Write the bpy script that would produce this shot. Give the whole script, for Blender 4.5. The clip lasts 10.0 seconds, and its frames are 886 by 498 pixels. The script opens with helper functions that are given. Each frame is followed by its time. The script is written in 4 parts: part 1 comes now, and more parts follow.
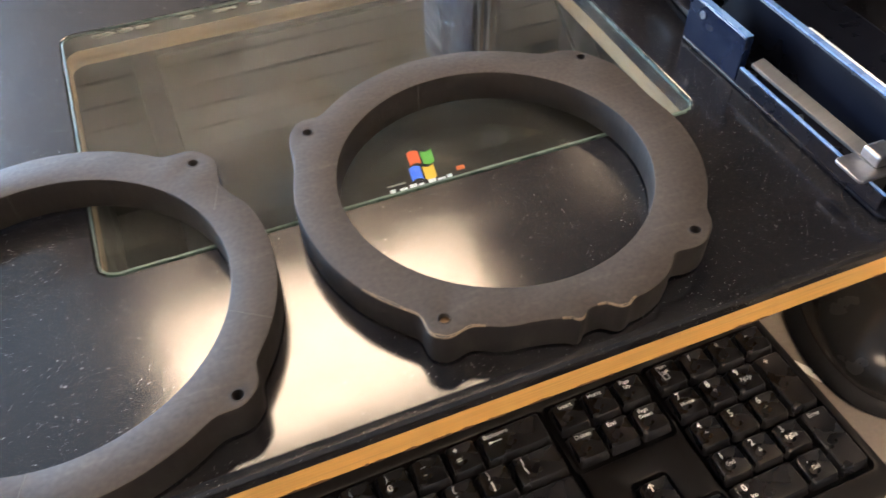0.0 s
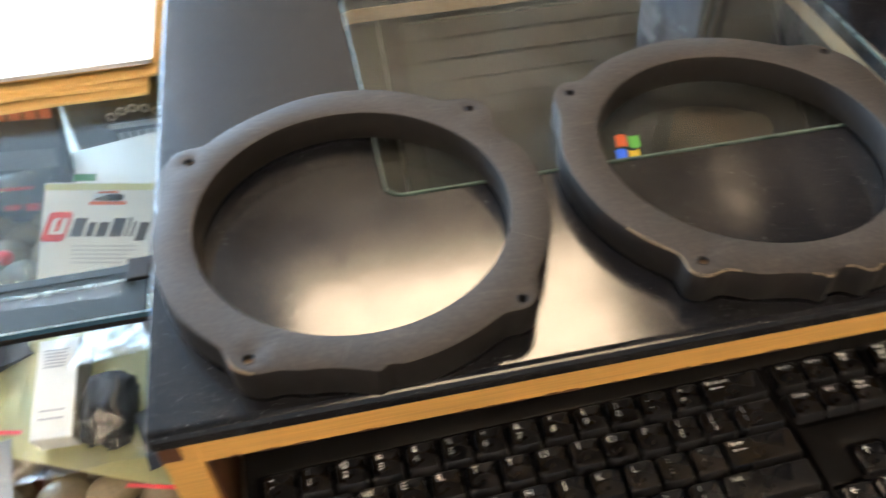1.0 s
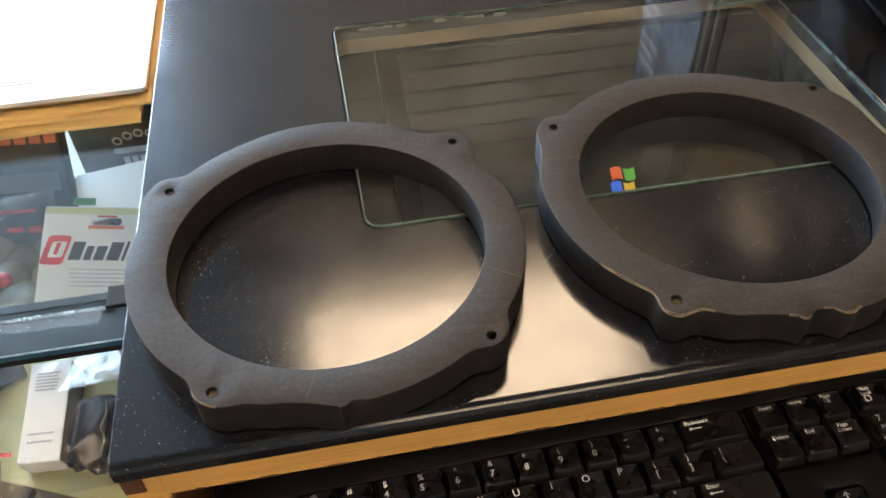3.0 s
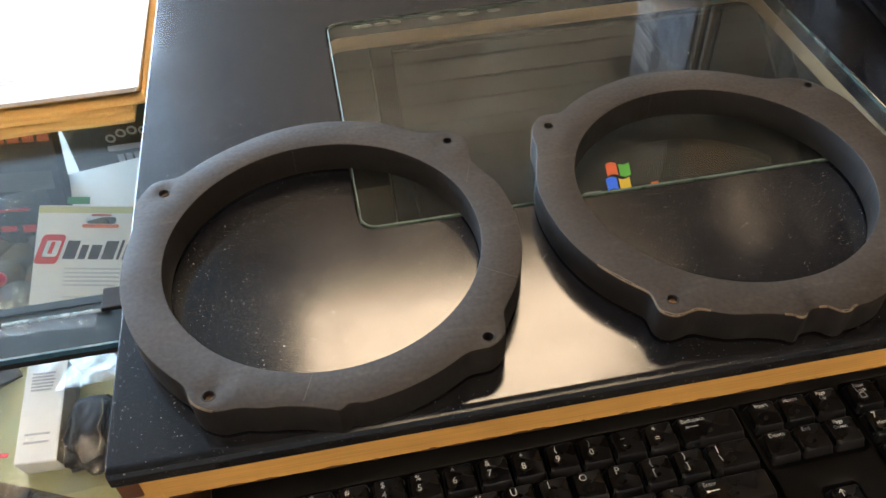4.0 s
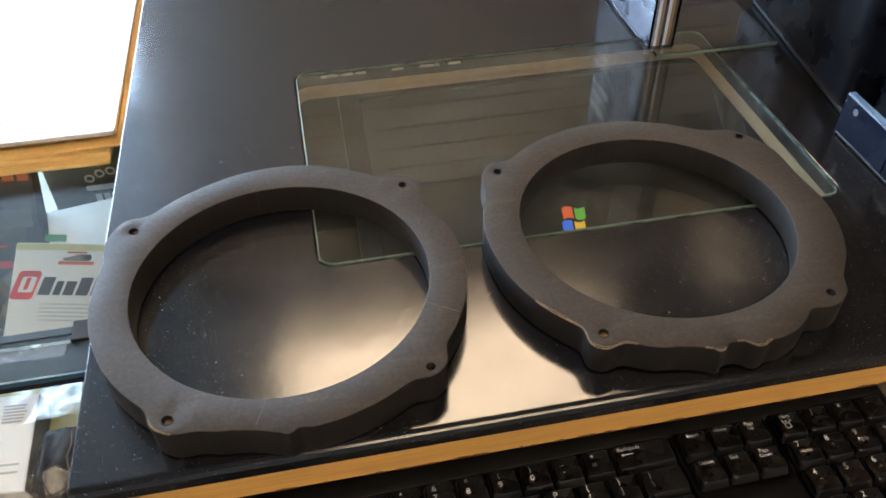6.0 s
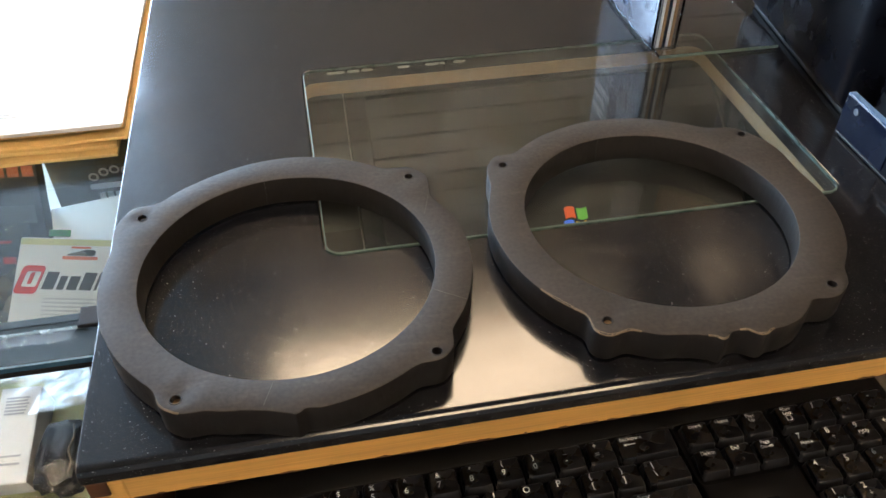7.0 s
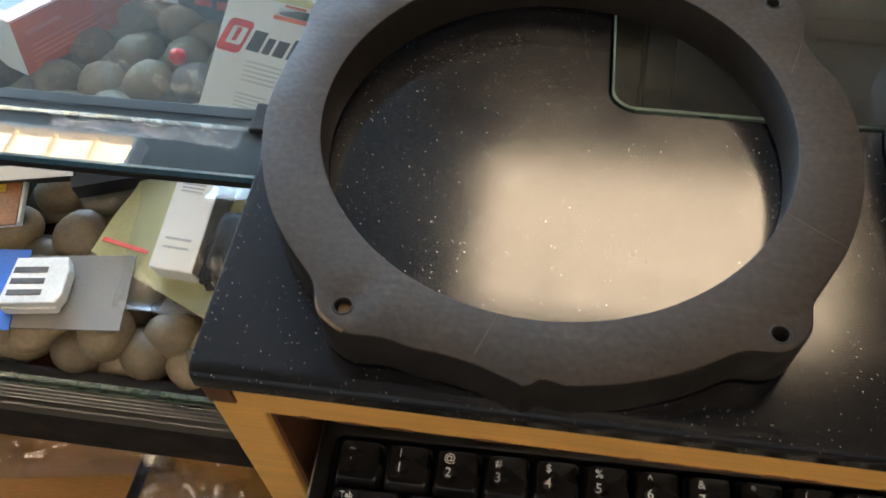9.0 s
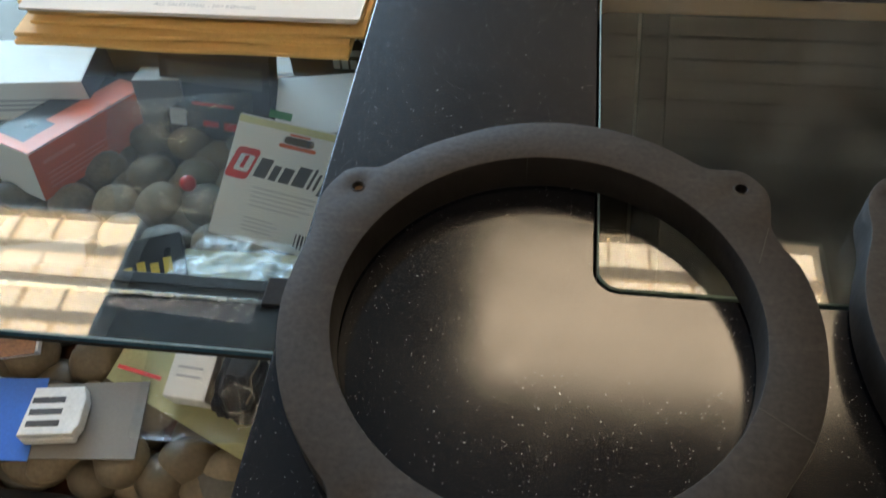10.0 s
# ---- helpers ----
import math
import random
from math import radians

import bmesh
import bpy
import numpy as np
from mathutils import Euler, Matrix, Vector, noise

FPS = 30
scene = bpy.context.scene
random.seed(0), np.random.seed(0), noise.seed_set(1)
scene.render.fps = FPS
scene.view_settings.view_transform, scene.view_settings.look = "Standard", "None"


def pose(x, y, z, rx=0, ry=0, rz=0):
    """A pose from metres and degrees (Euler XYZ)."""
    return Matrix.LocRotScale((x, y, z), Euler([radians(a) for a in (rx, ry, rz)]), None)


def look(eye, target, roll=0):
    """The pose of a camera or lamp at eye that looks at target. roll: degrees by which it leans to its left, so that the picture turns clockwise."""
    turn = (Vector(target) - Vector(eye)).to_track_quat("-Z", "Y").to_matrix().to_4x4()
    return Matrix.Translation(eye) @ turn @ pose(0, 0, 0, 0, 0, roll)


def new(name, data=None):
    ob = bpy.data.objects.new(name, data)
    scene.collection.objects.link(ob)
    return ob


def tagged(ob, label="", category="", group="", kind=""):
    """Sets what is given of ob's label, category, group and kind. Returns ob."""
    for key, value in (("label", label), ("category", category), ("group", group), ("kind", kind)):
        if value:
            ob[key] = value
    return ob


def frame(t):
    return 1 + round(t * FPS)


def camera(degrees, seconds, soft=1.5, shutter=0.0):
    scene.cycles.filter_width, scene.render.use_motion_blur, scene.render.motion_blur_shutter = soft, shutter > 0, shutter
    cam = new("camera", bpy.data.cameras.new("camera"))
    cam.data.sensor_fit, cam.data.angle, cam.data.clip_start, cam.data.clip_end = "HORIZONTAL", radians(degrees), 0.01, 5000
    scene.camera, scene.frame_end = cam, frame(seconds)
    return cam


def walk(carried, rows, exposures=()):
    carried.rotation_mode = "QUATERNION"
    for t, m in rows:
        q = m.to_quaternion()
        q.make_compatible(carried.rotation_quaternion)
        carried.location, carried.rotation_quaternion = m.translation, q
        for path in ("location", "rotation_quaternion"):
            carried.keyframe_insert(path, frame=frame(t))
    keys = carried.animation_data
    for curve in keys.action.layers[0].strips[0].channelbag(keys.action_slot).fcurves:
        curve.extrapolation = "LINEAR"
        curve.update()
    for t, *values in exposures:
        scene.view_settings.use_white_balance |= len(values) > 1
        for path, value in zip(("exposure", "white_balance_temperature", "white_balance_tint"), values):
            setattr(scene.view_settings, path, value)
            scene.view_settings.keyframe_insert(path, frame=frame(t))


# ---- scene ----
cam = camera(56.9, 10.0, shutter=0.5)
PATH = [
    (0, (0.195, -0.177, 1.31), (0.694, 1.076, -0.168), -0.8),
    (0.5, (0.161, -0.197, 1.315), (0.589, 1.106, -0.143), -1.4),
    (1, (0.1, -0.214, 1.322), (0.356, 1.137, -0.131), -1.7),
    (1.5, (0.076, -0.224, 1.323), (0.185, 1.157, -0.12), -2.2),
    (2, (0.082, -0.227, 1.331), (0.191, 1.179, -0.088), -2.1),
    (2.5, (0.116, -0.22, 1.326), (0.295, 1.212, -0.058), -1.7),
    (2.7, (0.124, -0.217, 1.324), (0.332, 1.201, -0.071), -2.0),
    (4, (0.125, -0.21, 1.327), (0.351, 1.175, -0.099), -2.2),
    (4.5, (0.134, -0.218, 1.336), (0.366, 1.191, -0.065), -2.5),
    (5, (0.139, -0.225, 1.341), (0.399, 1.182, -0.056), -2.2),
    (5.5, (0.14, -0.236, 1.35), (0.429, 1.188, -0.025), -1.1),
    (5.7, (0.142, -0.236, 1.349), (0.431, 1.198, -0.015), -0.8),
    (6.8, (0.128, -0.249, 1.342), (0.39, 1.219, 0.009), -0.5),
    (7, (0.132, -0.25, 1.34), (0.422, 1.217, 0.012), 0.2),
    (7.5, (0.121, -0.225, 1.324), (0.378, 1.204, -0.051), 0.8),
    (8, (0.093, -0.163, 1.284), (0.072, 1.131, -0.241), -0.1),
    (8.5, (0.098, -0.112, 1.246), (-0.052, 1.069, -0.361), -1.3),
    (9, (0.108, -0.103, 1.236), (-0.104, 1.016, -0.408), -3.0),
    (9.5, (0.107, -0.079, 1.272), (-0.12, 1.062, -0.356), -4.0),
    (10, (0.108, -0.076, 1.288), (-0.123, 1.148, -0.277), -4.5),
]
EXPOSURES = [(0, 0.36, 6350, 19), (0.5, 0.6, 6400, 15), (1, 0.05, 6500, 13), (1.5, -0.33, 6550, 13), (2, -0.33, 6550, 13), (5.5, -0.36, 6550, 14), (7.5, -0.38, 6550, 14), (8, -0.82, 6600, 15), (8.5, -0.7, 6500, 12), (9, -0.7, 6450, 12), (9.5, -0.85, 6400, 11), (10, -1.38, 6500, 10)]
walk(cam, [(t, look(eye, target, roll)) for t, eye, target, roll in PATH], EXPOSURES)


# ---- light ----
world = bpy.data.worlds.new("world")
scene.world = world
world.use_nodes = True
sky = world.node_tree.nodes.new("ShaderNodeTexSky")
sky.sky_type, sky.sun_disc = "NISHITA", False
sky.sun_elevation, sky.sun_rotation = radians(40), radians(-35)
world.node_tree.links.new(sky.outputs[0], world.node_tree.nodes["Background"].inputs[0])
world.node_tree.nodes["Background"].inputs[1].default_value = 0.12

sun = new("sun", bpy.data.lights.new("sun", "SUN"))
sun.data.energy, sun.data.angle, sun.data.color = 2.0, radians(0.6), (1, 0.93, 0.82)
sun.matrix_world = look((-6, 9, 9), (0, 0, 0))

WINDOW = (-3.4, -0.25, 3.2, 0.75, 2.55)        # x0, x1, y, z0, z1 of the shop window
day = new("window_daylight", bpy.data.lights.new("window_daylight", "AREA"))
day.data.shape, day.data.size, day.data.size_y = "RECTANGLE", 3.1, 1.75
day.data.energy, day.data.color = 740, (0.52, 0.75, 1.0)
day.matrix_world = look((-1.82, 3.17, 1.65), (-1.82, 0, 1.65))

TUBE = 33.0                                     # strength of the fluorescent tubes


# ---- materials ----
def nodes_of(name):
    m = bpy.data.materials.new(name)
    m.use_nodes = True
    nt = m.node_tree
    return m, nt, nt.nodes["Principled BSDF"]


def mat(name, color, rough=0.5, metal=0.0, vary=0.15, scale=40.0, fine=400.0, bump=0.05, rough_vary=0.1, spec=0.5, coat=0.0, random_vary=0.0, stretch=(1, 1, 1), warp=0.0, scuff=0.0):
    """A surface with colour variation at two scales, uneven gloss and fine relief."""
    m, nt, bs = nodes_of(name)
    N, L = nt.nodes.new, nt.links.new
    tc = N("ShaderNodeTexCoord")
    mp = N("ShaderNodeMapping")
    mp.inputs["Scale"].default_value = stretch
    L(tc.outputs["Object"], mp.inputs["Vector"])
    big, small = N("ShaderNodeTexNoise"), N("ShaderNodeTexNoise")
    for n, s in ((big, scale), (small, fine)):
        n.inputs["Scale"].default_value = s
        n.inputs["Detail"].default_value = 5
        L(mp.outputs[0], n.inputs["Vector"])
    big.inputs["Distortion"].default_value = warp
    mix = N("ShaderNodeMath")
    mix.operation = "ADD"
    L(big.outputs[0], mix.inputs[0])
    L(small.outputs[0], mix.inputs[1])
    rng = N("ShaderNodeMapRange")
    rng.inputs[1].default_value, rng.inputs[2].default_value = 0.6, 1.4
    rng.inputs[3].default_value, rng.inputs[4].default_value = 1 - vary, 1 + vary
    L(mix.outputs[0], rng.inputs[0])
    value = rng.outputs[0]
    if random_vary:
        info = N("ShaderNodeObjectInfo")
        r2 = N("ShaderNodeMapRange")
        r2.inputs[3].default_value, r2.inputs[4].default_value = 1 - random_vary, 1 + random_vary
        L(info.outputs["Random"], r2.inputs[0])
        mul = N("ShaderNodeMath")
        mul.operation = "MULTIPLY"
        L(value, mul.inputs[0])
        L(r2.outputs[0], mul.inputs[1])
        value = mul.outputs[0]
    if scuff:
        for turn, wide in ((0.5, 5.0), (-0.9, 8.0)):
            mp2 = N("ShaderNodeMapping")
            mp2.inputs["Rotation"].default_value, mp2.inputs["Scale"].default_value = (0, 0, turn), (1, wide, 1)
            L(tc.outputs["Object"], mp2.inputs["Vector"])
            streak = N("ShaderNodeTexNoise")
            streak.inputs["Scale"].default_value, streak.inputs["Detail"].default_value = 32, 9
            L(mp2.outputs[0], streak.inputs["Vector"])
            r3 = N("ShaderNodeMapRange")
            r3.inputs[1].default_value, r3.inputs[2].default_value = 0.58, 0.74
            r3.inputs[3].default_value, r3.inputs[4].default_value = 1.0, 1 + scuff
            L(streak.outputs[0], r3.inputs[0])
            mul = N("ShaderNodeMath")
            mul.operation = "MULTIPLY"
            L(value, mul.inputs[0])
            L(r3.outputs[0], mul.inputs[1])
            value = mul.outputs[0]
    col = N("ShaderNodeVectorMath")
    col.operation = "SCALE"
    col.inputs[0].default_value = color
    L(value, col.inputs["Scale"])
    L(col.outputs[0], bs.inputs["Base Color"])
    rr = N("ShaderNodeMapRange")
    rr.inputs[1].default_value, rr.inputs[2].default_value = 0.3, 0.7
    rr.inputs[3].default_value, rr.inputs[4].default_value = max(0.02, rough - rough_vary), min(1, rough + rough_vary)
    L(big.outputs[0], rr.inputs[0])
    L(rr.outputs[0], bs.inputs["Roughness"])
    bs.inputs["Metallic"].default_value = metal
    bs.inputs["Specular IOR Level"].default_value = spec
    bs.inputs["Coat Weight"].default_value = coat
    if bump:
        bp = N("ShaderNodeBump")
        bp.inputs["Strength"].default_value, bp.inputs["Distance"].default_value = bump, 0.002
        L(small.outputs[0], bp.inputs["Height"])
        L(bp.outputs[0], bs.inputs["Normal"])
    return m


def glass_mat(name, tint, rough=0.0, ior=1.5):
    m, nt, bs = nodes_of(name)
    bs.inputs["Base Color"].default_value = (*tint, 1)
    bs.inputs["Roughness"].default_value, bs.inputs["IOR"].default_value = rough, ior
    bs.inputs["Transmission Weight"].default_value = 1
    return m


def dust_haze_mat(name, tint, dust_haze):
    """Clear glass under a thin uneven film: dusty wipe marks plus a painted haze."""
    m, nt, bs = nodes_of(name)
    N, L = nt.nodes.new, nt.links.new
    bs.inputs["Base Color"].default_value = (*tint, 1)
    bs.inputs["Roughness"].default_value, bs.inputs["IOR"].default_value = 0.0, 1.5
    bs.inputs["Transmission Weight"].default_value = 1
    # grey diffuse share paints the veil of reflected light over the pane
    grey, mix, tc = N("ShaderNodeBsdfDiffuse"), N("ShaderNodeMixShader"), N("ShaderNodeTexCoord")
    grey.inputs[0].default_value = (0.42, 0.43, 0.38, 1)
    smear = N("ShaderNodeTexNoise")
    smear.inputs["Scale"].default_value, smear.inputs["Detail"].default_value, smear.inputs["Distortion"].default_value = 14, 7, 1.5
    L(tc.outputs["Object"], smear.inputs["Vector"])
    rng = N("ShaderNodeMapRange")
    rng.inputs[1].default_value, rng.inputs[2].default_value = 0.38, 0.8
    rng.inputs[3].default_value, rng.inputs[4].default_value = dust_haze * 0.3, dust_haze * 3.2
    L(smear.outputs[0], rng.inputs[0])
    L(rng.outputs[0], mix.inputs[0])
    L(bs.outputs[0], mix.inputs[1])
    L(grey.outputs[0], mix.inputs[2])
    L(mix.outputs[0], nt.nodes["Material Output"].inputs["Surface"])
    return m


def film_mat(name, shine, rough):
    """Thin clear film: mostly see-through, with a wrinkled gloss."""
    m, nt, bs = nodes_of(name)
    N, L = nt.nodes.new, nt.links.new
    nt.nodes.remove(bs)
    clear, gloss, mix = N("ShaderNodeBsdfTransparent"), N("ShaderNodeBsdfGlossy"), N("ShaderNodeMixShader")
    clear.inputs[0].default_value = (0.96, 0.97, 0.97, 1)
    gloss.inputs["Roughness"].default_value = rough
    grain = N("ShaderNodeTexNoise")
    grain.inputs["Scale"].default_value, grain.inputs["Detail"].default_value, grain.inputs["Distortion"].default_value = 34, 4, 1.6
    tc = N("ShaderNodeTexCoord")
    L(tc.outputs["Object"], grain.inputs["Vector"])
    bp = N("ShaderNodeBump")
    bp.inputs["Strength"].default_value, bp.inputs["Distance"].default_value = 0.3, 0.004
    L(grain.outputs[0], bp.inputs["Height"])
    L(bp.outputs[0], gloss.inputs["Normal"])
    mix.inputs[0].default_value = shine
    L(clear.outputs[0], mix.inputs[1])
    L(gloss.outputs[0], mix.inputs[2])
    L(mix.outputs[0], nt.nodes["Material Output"].inputs["Surface"])
    return m


def glow_mat(name, color, strength):
    m, nt, bs = nodes_of(name)
    bs.inputs["Base Color"].default_value = (*[c * 0.5 for c in color], 1)
    bs.inputs["Emission Color"].default_value = (*color, 1)
    bs.inputs["Emission Strength"].default_value = strength
    return m


def counter_mat():
    """Black solid surface with pale flecks, worn to a satin gloss."""
    m, nt, bs = nodes_of("black_speckled_counter")
    N, L = nt.nodes.new, nt.links.new
    tc = N("ShaderNodeTexCoord")
    masks = []
    for scale, keep, size, wide in ((1300, 0.975, 0.24, 1.0), (950, 0.978, 0.17, 0.35), (1900, 0.97, 0.3, 0.6)):
        mp = N("ShaderNodeMapping")
        mp.inputs["Scale"].default_value = (wide, 1, 1)
        mp.inputs["Rotation"].default_value = (0, 0, wide)
        vo = N("ShaderNodeTexVoronoi")
        vo.inputs["Scale"].default_value = scale
        L(tc.outputs["Object"], mp.inputs[0])
        L(mp.outputs[0], vo.inputs["Vector"])
        sep = N("ShaderNodeSeparateColor")
        L(vo.outputs["Color"], sep.inputs[0])
        near, pick, both = N("ShaderNodeMath"), N("ShaderNodeMath"), N("ShaderNodeMath")
        near.operation, pick.operation, both.operation = "LESS_THAN", "GREATER_THAN", "MULTIPLY"
        near.inputs[1].default_value, pick.inputs[1].default_value = size, keep
        L(vo.outputs["Distance"], near.inputs[0])
        L(sep.outputs[0], pick.inputs[0])
        L(near.outputs[0], both.inputs[0])
        L(pick.outputs[0], both.inputs[1])
        gain = N("ShaderNodeMath")
        gain.operation = "MULTIPLY"
        L(both.outputs[0], gain.inputs[0])
        L(sep.outputs[1], gain.inputs[1])
        masks.append(gain.outputs[0])
    top = masks[0]
    for k in masks[1:]:
        mx = N("ShaderNodeMath")
        mx.operation = "MAXIMUM"
        L(top, mx.inputs[0])
        L(k, mx.inputs[1])
        top = mx.outputs[0]
    cloud = N("ShaderNodeTexNoise")
    cloud.inputs["Scale"].default_value, cloud.inputs["Detail"].default_value = 24, 4
    cloud.inputs["Distortion"].default_value = 1.2
    L(tc.outputs["Object"], cloud.inputs["Vector"])
    base = N("ShaderNodeMixRGB")
    base.inputs[1].default_value, base.inputs[2].default_value = (0.0052, 0.0055, 0.0072, 1), (0.0072, 0.0076, 0.0098, 1)
    L(cloud.outputs[0], base.inputs[0])
    mixc = N("ShaderNodeMixRGB")
    mixc.inputs[2].default_value = (0.34, 0.35, 0.35, 1)
    L(top, mixc.inputs[0])
    L(base.outputs[0], mixc.inputs[1])
    L(mixc.outputs[0], bs.inputs["Base Color"])
    rr = N("ShaderNodeMapRange")
    rr.inputs[1].default_value, rr.inputs[2].default_value = 0.3, 0.7
    rr.inputs[3].default_value, rr.inputs[4].default_value = COUNTER_ROUGH - 0.03, COUNTER_ROUGH + 0.03
    L(cloud.outputs[0], rr.inputs[0])
    L(rr.outputs[0], bs.inputs["Coat Roughness"])
    bs.inputs["Coat Weight"].default_value = 1.0
    bs.inputs["Roughness"].default_value = 0.5
    grain = N("ShaderNodeTexNoise")
    grain.inputs["Scale"].default_value, grain.inputs["Detail"].default_value = 30, 3
    grain.inputs["Distortion"].default_value = 1.0
    L(tc.outputs["Object"], grain.inputs["Vector"])
    bp = N("ShaderNodeBump")
    bp.inputs["Strength"].default_value, bp.inputs["Distance"].default_value = 0.06, 0.001
    L(grain.outputs[0], bp.inputs["Height"])
    L(bp.outputs[0], bs.inputs["Normal"])
    L(bp.outputs[0], bs.inputs["Coat Normal"])
    bs.inputs["Specular IOR Level"].default_value = 0.07
    bs.inputs["Coat IOR"].default_value = 1.56
    return m


COUNTER_ROUGH = 0.15
M_COUNTER = counter_mat()
M_WOOD = mat("orange_plywood_edge", (0.66, 0.37, 0.098), 0.5, vary=0.24, scale=14, fine=160, stretch=(0.15, 1, 6), bump=0.1)
M_WOOD_PALE = mat("pale_wood_lip", (0.27, 0.185, 0.1), 0.6, vary=0.3, scale=25, stretch=(0.3, 0.3, 3))
# dark stain; also stands in for shade in the keyboard bay
M_WOOD_DARK = mat("stained_and_shaded_wood", (0.09, 0.035, 0.015), 0.5)
M_PLAIN_BLACK = mat("plain_black", (0.012, 0.012, 0.012), 0.6)
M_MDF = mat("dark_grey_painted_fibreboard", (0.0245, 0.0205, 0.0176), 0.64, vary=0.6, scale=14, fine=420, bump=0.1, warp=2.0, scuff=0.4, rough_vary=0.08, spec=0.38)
M_MDF_SIDE = mat("darker_fibreboard", (0.0105, 0.0085, 0.0072), 0.6, vary=0.35, scale=40, fine=300, bump=0.15, stretch=(1, 1, 0.4), spec=0.4)
M_RAW = mat("bare_fibreboard", (0.13, 0.098, 0.065), 0.8, vary=0.3, scale=200, bump=0.2)
M_SEAM = mat("grey_filler", (0.05, 0.045, 0.04), 0.7)
M_BRASS = mat("old_brass", (0.11, 0.065, 0.03), 0.5, 0.6)
M_KEY = mat("black_keycap_plastic", (0.008, 0.008, 0.009), 0.3, vary=0.25, scale=60, fine=2500, bump=0.06, random_vary=0.2)
M_KBODY = mat("black_keyboard_plastic", (0.004, 0.004, 0.0045), 0.45, fine=1800, bump=0.08, spec=0.25)
M_LEGEND = mat("white_key_print", (0.78, 0.78, 0.76), 0.6, bump=0)
M_TRAY = mat("grey_brown_tray", (0.2, 0.175, 0.15), 0.45, scale=12)
M_WHITE = mat("white_plastic", (0.75, 0.75, 0.73), 0.4)
M_MOUSE = mat("black_gloss_mouse", (0.018, 0.018, 0.018), 0.22, fine=900, bump=0.02)
M_GLASS = glass_mat("clear_glass", (0.93, 0.98, 0.95))
M_GLASS_DUST_HAZE = dust_haze_mat("dusty_hazed_glass", (0.93, 0.98, 0.95), 0.02)
M_EDGE = mat("green_glass_edge", (0.035, 0.065, 0.055), 0.3, vary=0.3, scale=90, bump=0.1)
# arris colours are paler than the edges to paint the bevel highlight
M_ARRIS = mat("pale_arris_highlight", (0.14, 0.2, 0.18), 0.6, spec=0.2, vary=0.35, scale=90, bump=0.1)
M_CASE_ARRIS = mat("pale_blue_arris_highlight", (0.3, 0.5, 0.68), 0.25, vary=0.2, scale=60, bump=0.05)
M_CASE_EDGE = mat("blue_glass_edge", (0.03, 0.09, 0.15), 0.12, vary=0.25, scale=60, bump=0.05)
M_PLASTIC = film_mat("clear_plastic_film", 0.06, 0.2)
M_FILM = film_mat("glossy_wrapper_film", 0.085, 0.22)
M_BAG = film_mat("soft_clear_bag", 0.04, 0.25)
M_TAPE_CLEAR = film_mat("clear_tape", 0.1, 0.35)
M_BLACK_METAL = mat("black_anodised_metal", (0.011, 0.011, 0.012), 0.55, 0.0, scale=30, spec=0.2, vary=0.4)
M_CHROME = mat("bright_trim", (0.4, 0.39, 0.36), 0.25, 1.0, scale=80)
M_ALU = mat("dull_aluminium", (0.45, 0.46, 0.46), 0.35, 0.9, scale=30, stretch=(0.2, 1, 1))
# daylight caught on the stapler's top edges, put in as colour
M_BLUE_GLINT = mat("blue_edge_highlight", (0.12, 0.22, 0.42), 0.3)
M_TAN_EDGE = mat("tan_paper_edge", (0.34, 0.2, 0.1), 0.6)
M_COVER = mat("dark_slate_print", (0.03, 0.04, 0.07), 0.3)
M_BLACK_FILM = mat("black_wrapping_film", (0.006, 0.007, 0.01), 0.5, spec=0.25, vary=0.4, scale=50, bump=0.2)
M_BLUE = mat("dark_blue_enamel", (0.0018, 0.0045, 0.016), 0.2, coat=0.0, spec=0.35, scale=30, bump=0.02)
M_STEEL = mat("worn_steel", (0.3, 0.3, 0.31), 0.35, 1.0, scale=60)
M_PEBBLE = mat("river_pebble", (0.175, 0.138, 0.086), 0.5, vary=0.3, scale=25, fine=260, bump=0.08, random_vary=0.4)
M_PEBBLE_GREY = mat("grey_river_pebble", (0.12, 0.116, 0.096), 0.5, vary=0.3, scale=25, fine=260, bump=0.08, random_vary=0.35)
M_PAPER = mat("white_paper", (0.82, 0.82, 0.8), 0.7, vary=0.03, scale=10, bump=0.03)
M_MANILA = mat("manila_envelope", (0.84, 0.58, 0.24), 0.65, vary=0.08, scale=20, bump=0.05)
M_ORANGE = mat("orange_red_card", (0.6, 0.13, 0.055), 0.4, vary=0.06)
M_PINK = mat("pale_red_print", (0.66, 0.2, 0.12), 0.4)
M_RED = mat("red_print", (0.6, 0.03, 0.03), 0.4, vary=0.05)
M_BOX_BLACK = mat("black_printed_card", (0.015, 0.016, 0.02), 0.35)
M_BOX_NAVY = mat("dark_blue_card", (0.03, 0.05, 0.09), 0.35)
M_GREY_CARD = mat("grey_card", (0.2, 0.185, 0.165), 0.7, vary=0.08)
M_TEXT = mat("dark_print", (0.05, 0.05, 0.055), 0.5)
M_SILVER = mat("pale_grey_print", (0.45, 0.47, 0.5), 0.4)
M_PALE_PRINT = mat("faint_grey_print", (0.58, 0.59, 0.6), 0.5)
M_TAPE = mat("blue_painters_tape", (0.02, 0.12, 0.5), 0.55)
M_YELLOW = mat("pale_yellow_sheet", (0.62, 0.61, 0.31), 0.5, vary=0.1, scale=15, bump=0.1)
M_GREEN = mat("green_print", (0.03, 0.22, 0.06), 0.5)
M_BROWN = mat("brown_booklet_cover", (0.22, 0.09, 0.03), 0.45, vary=0.5, scale=70)
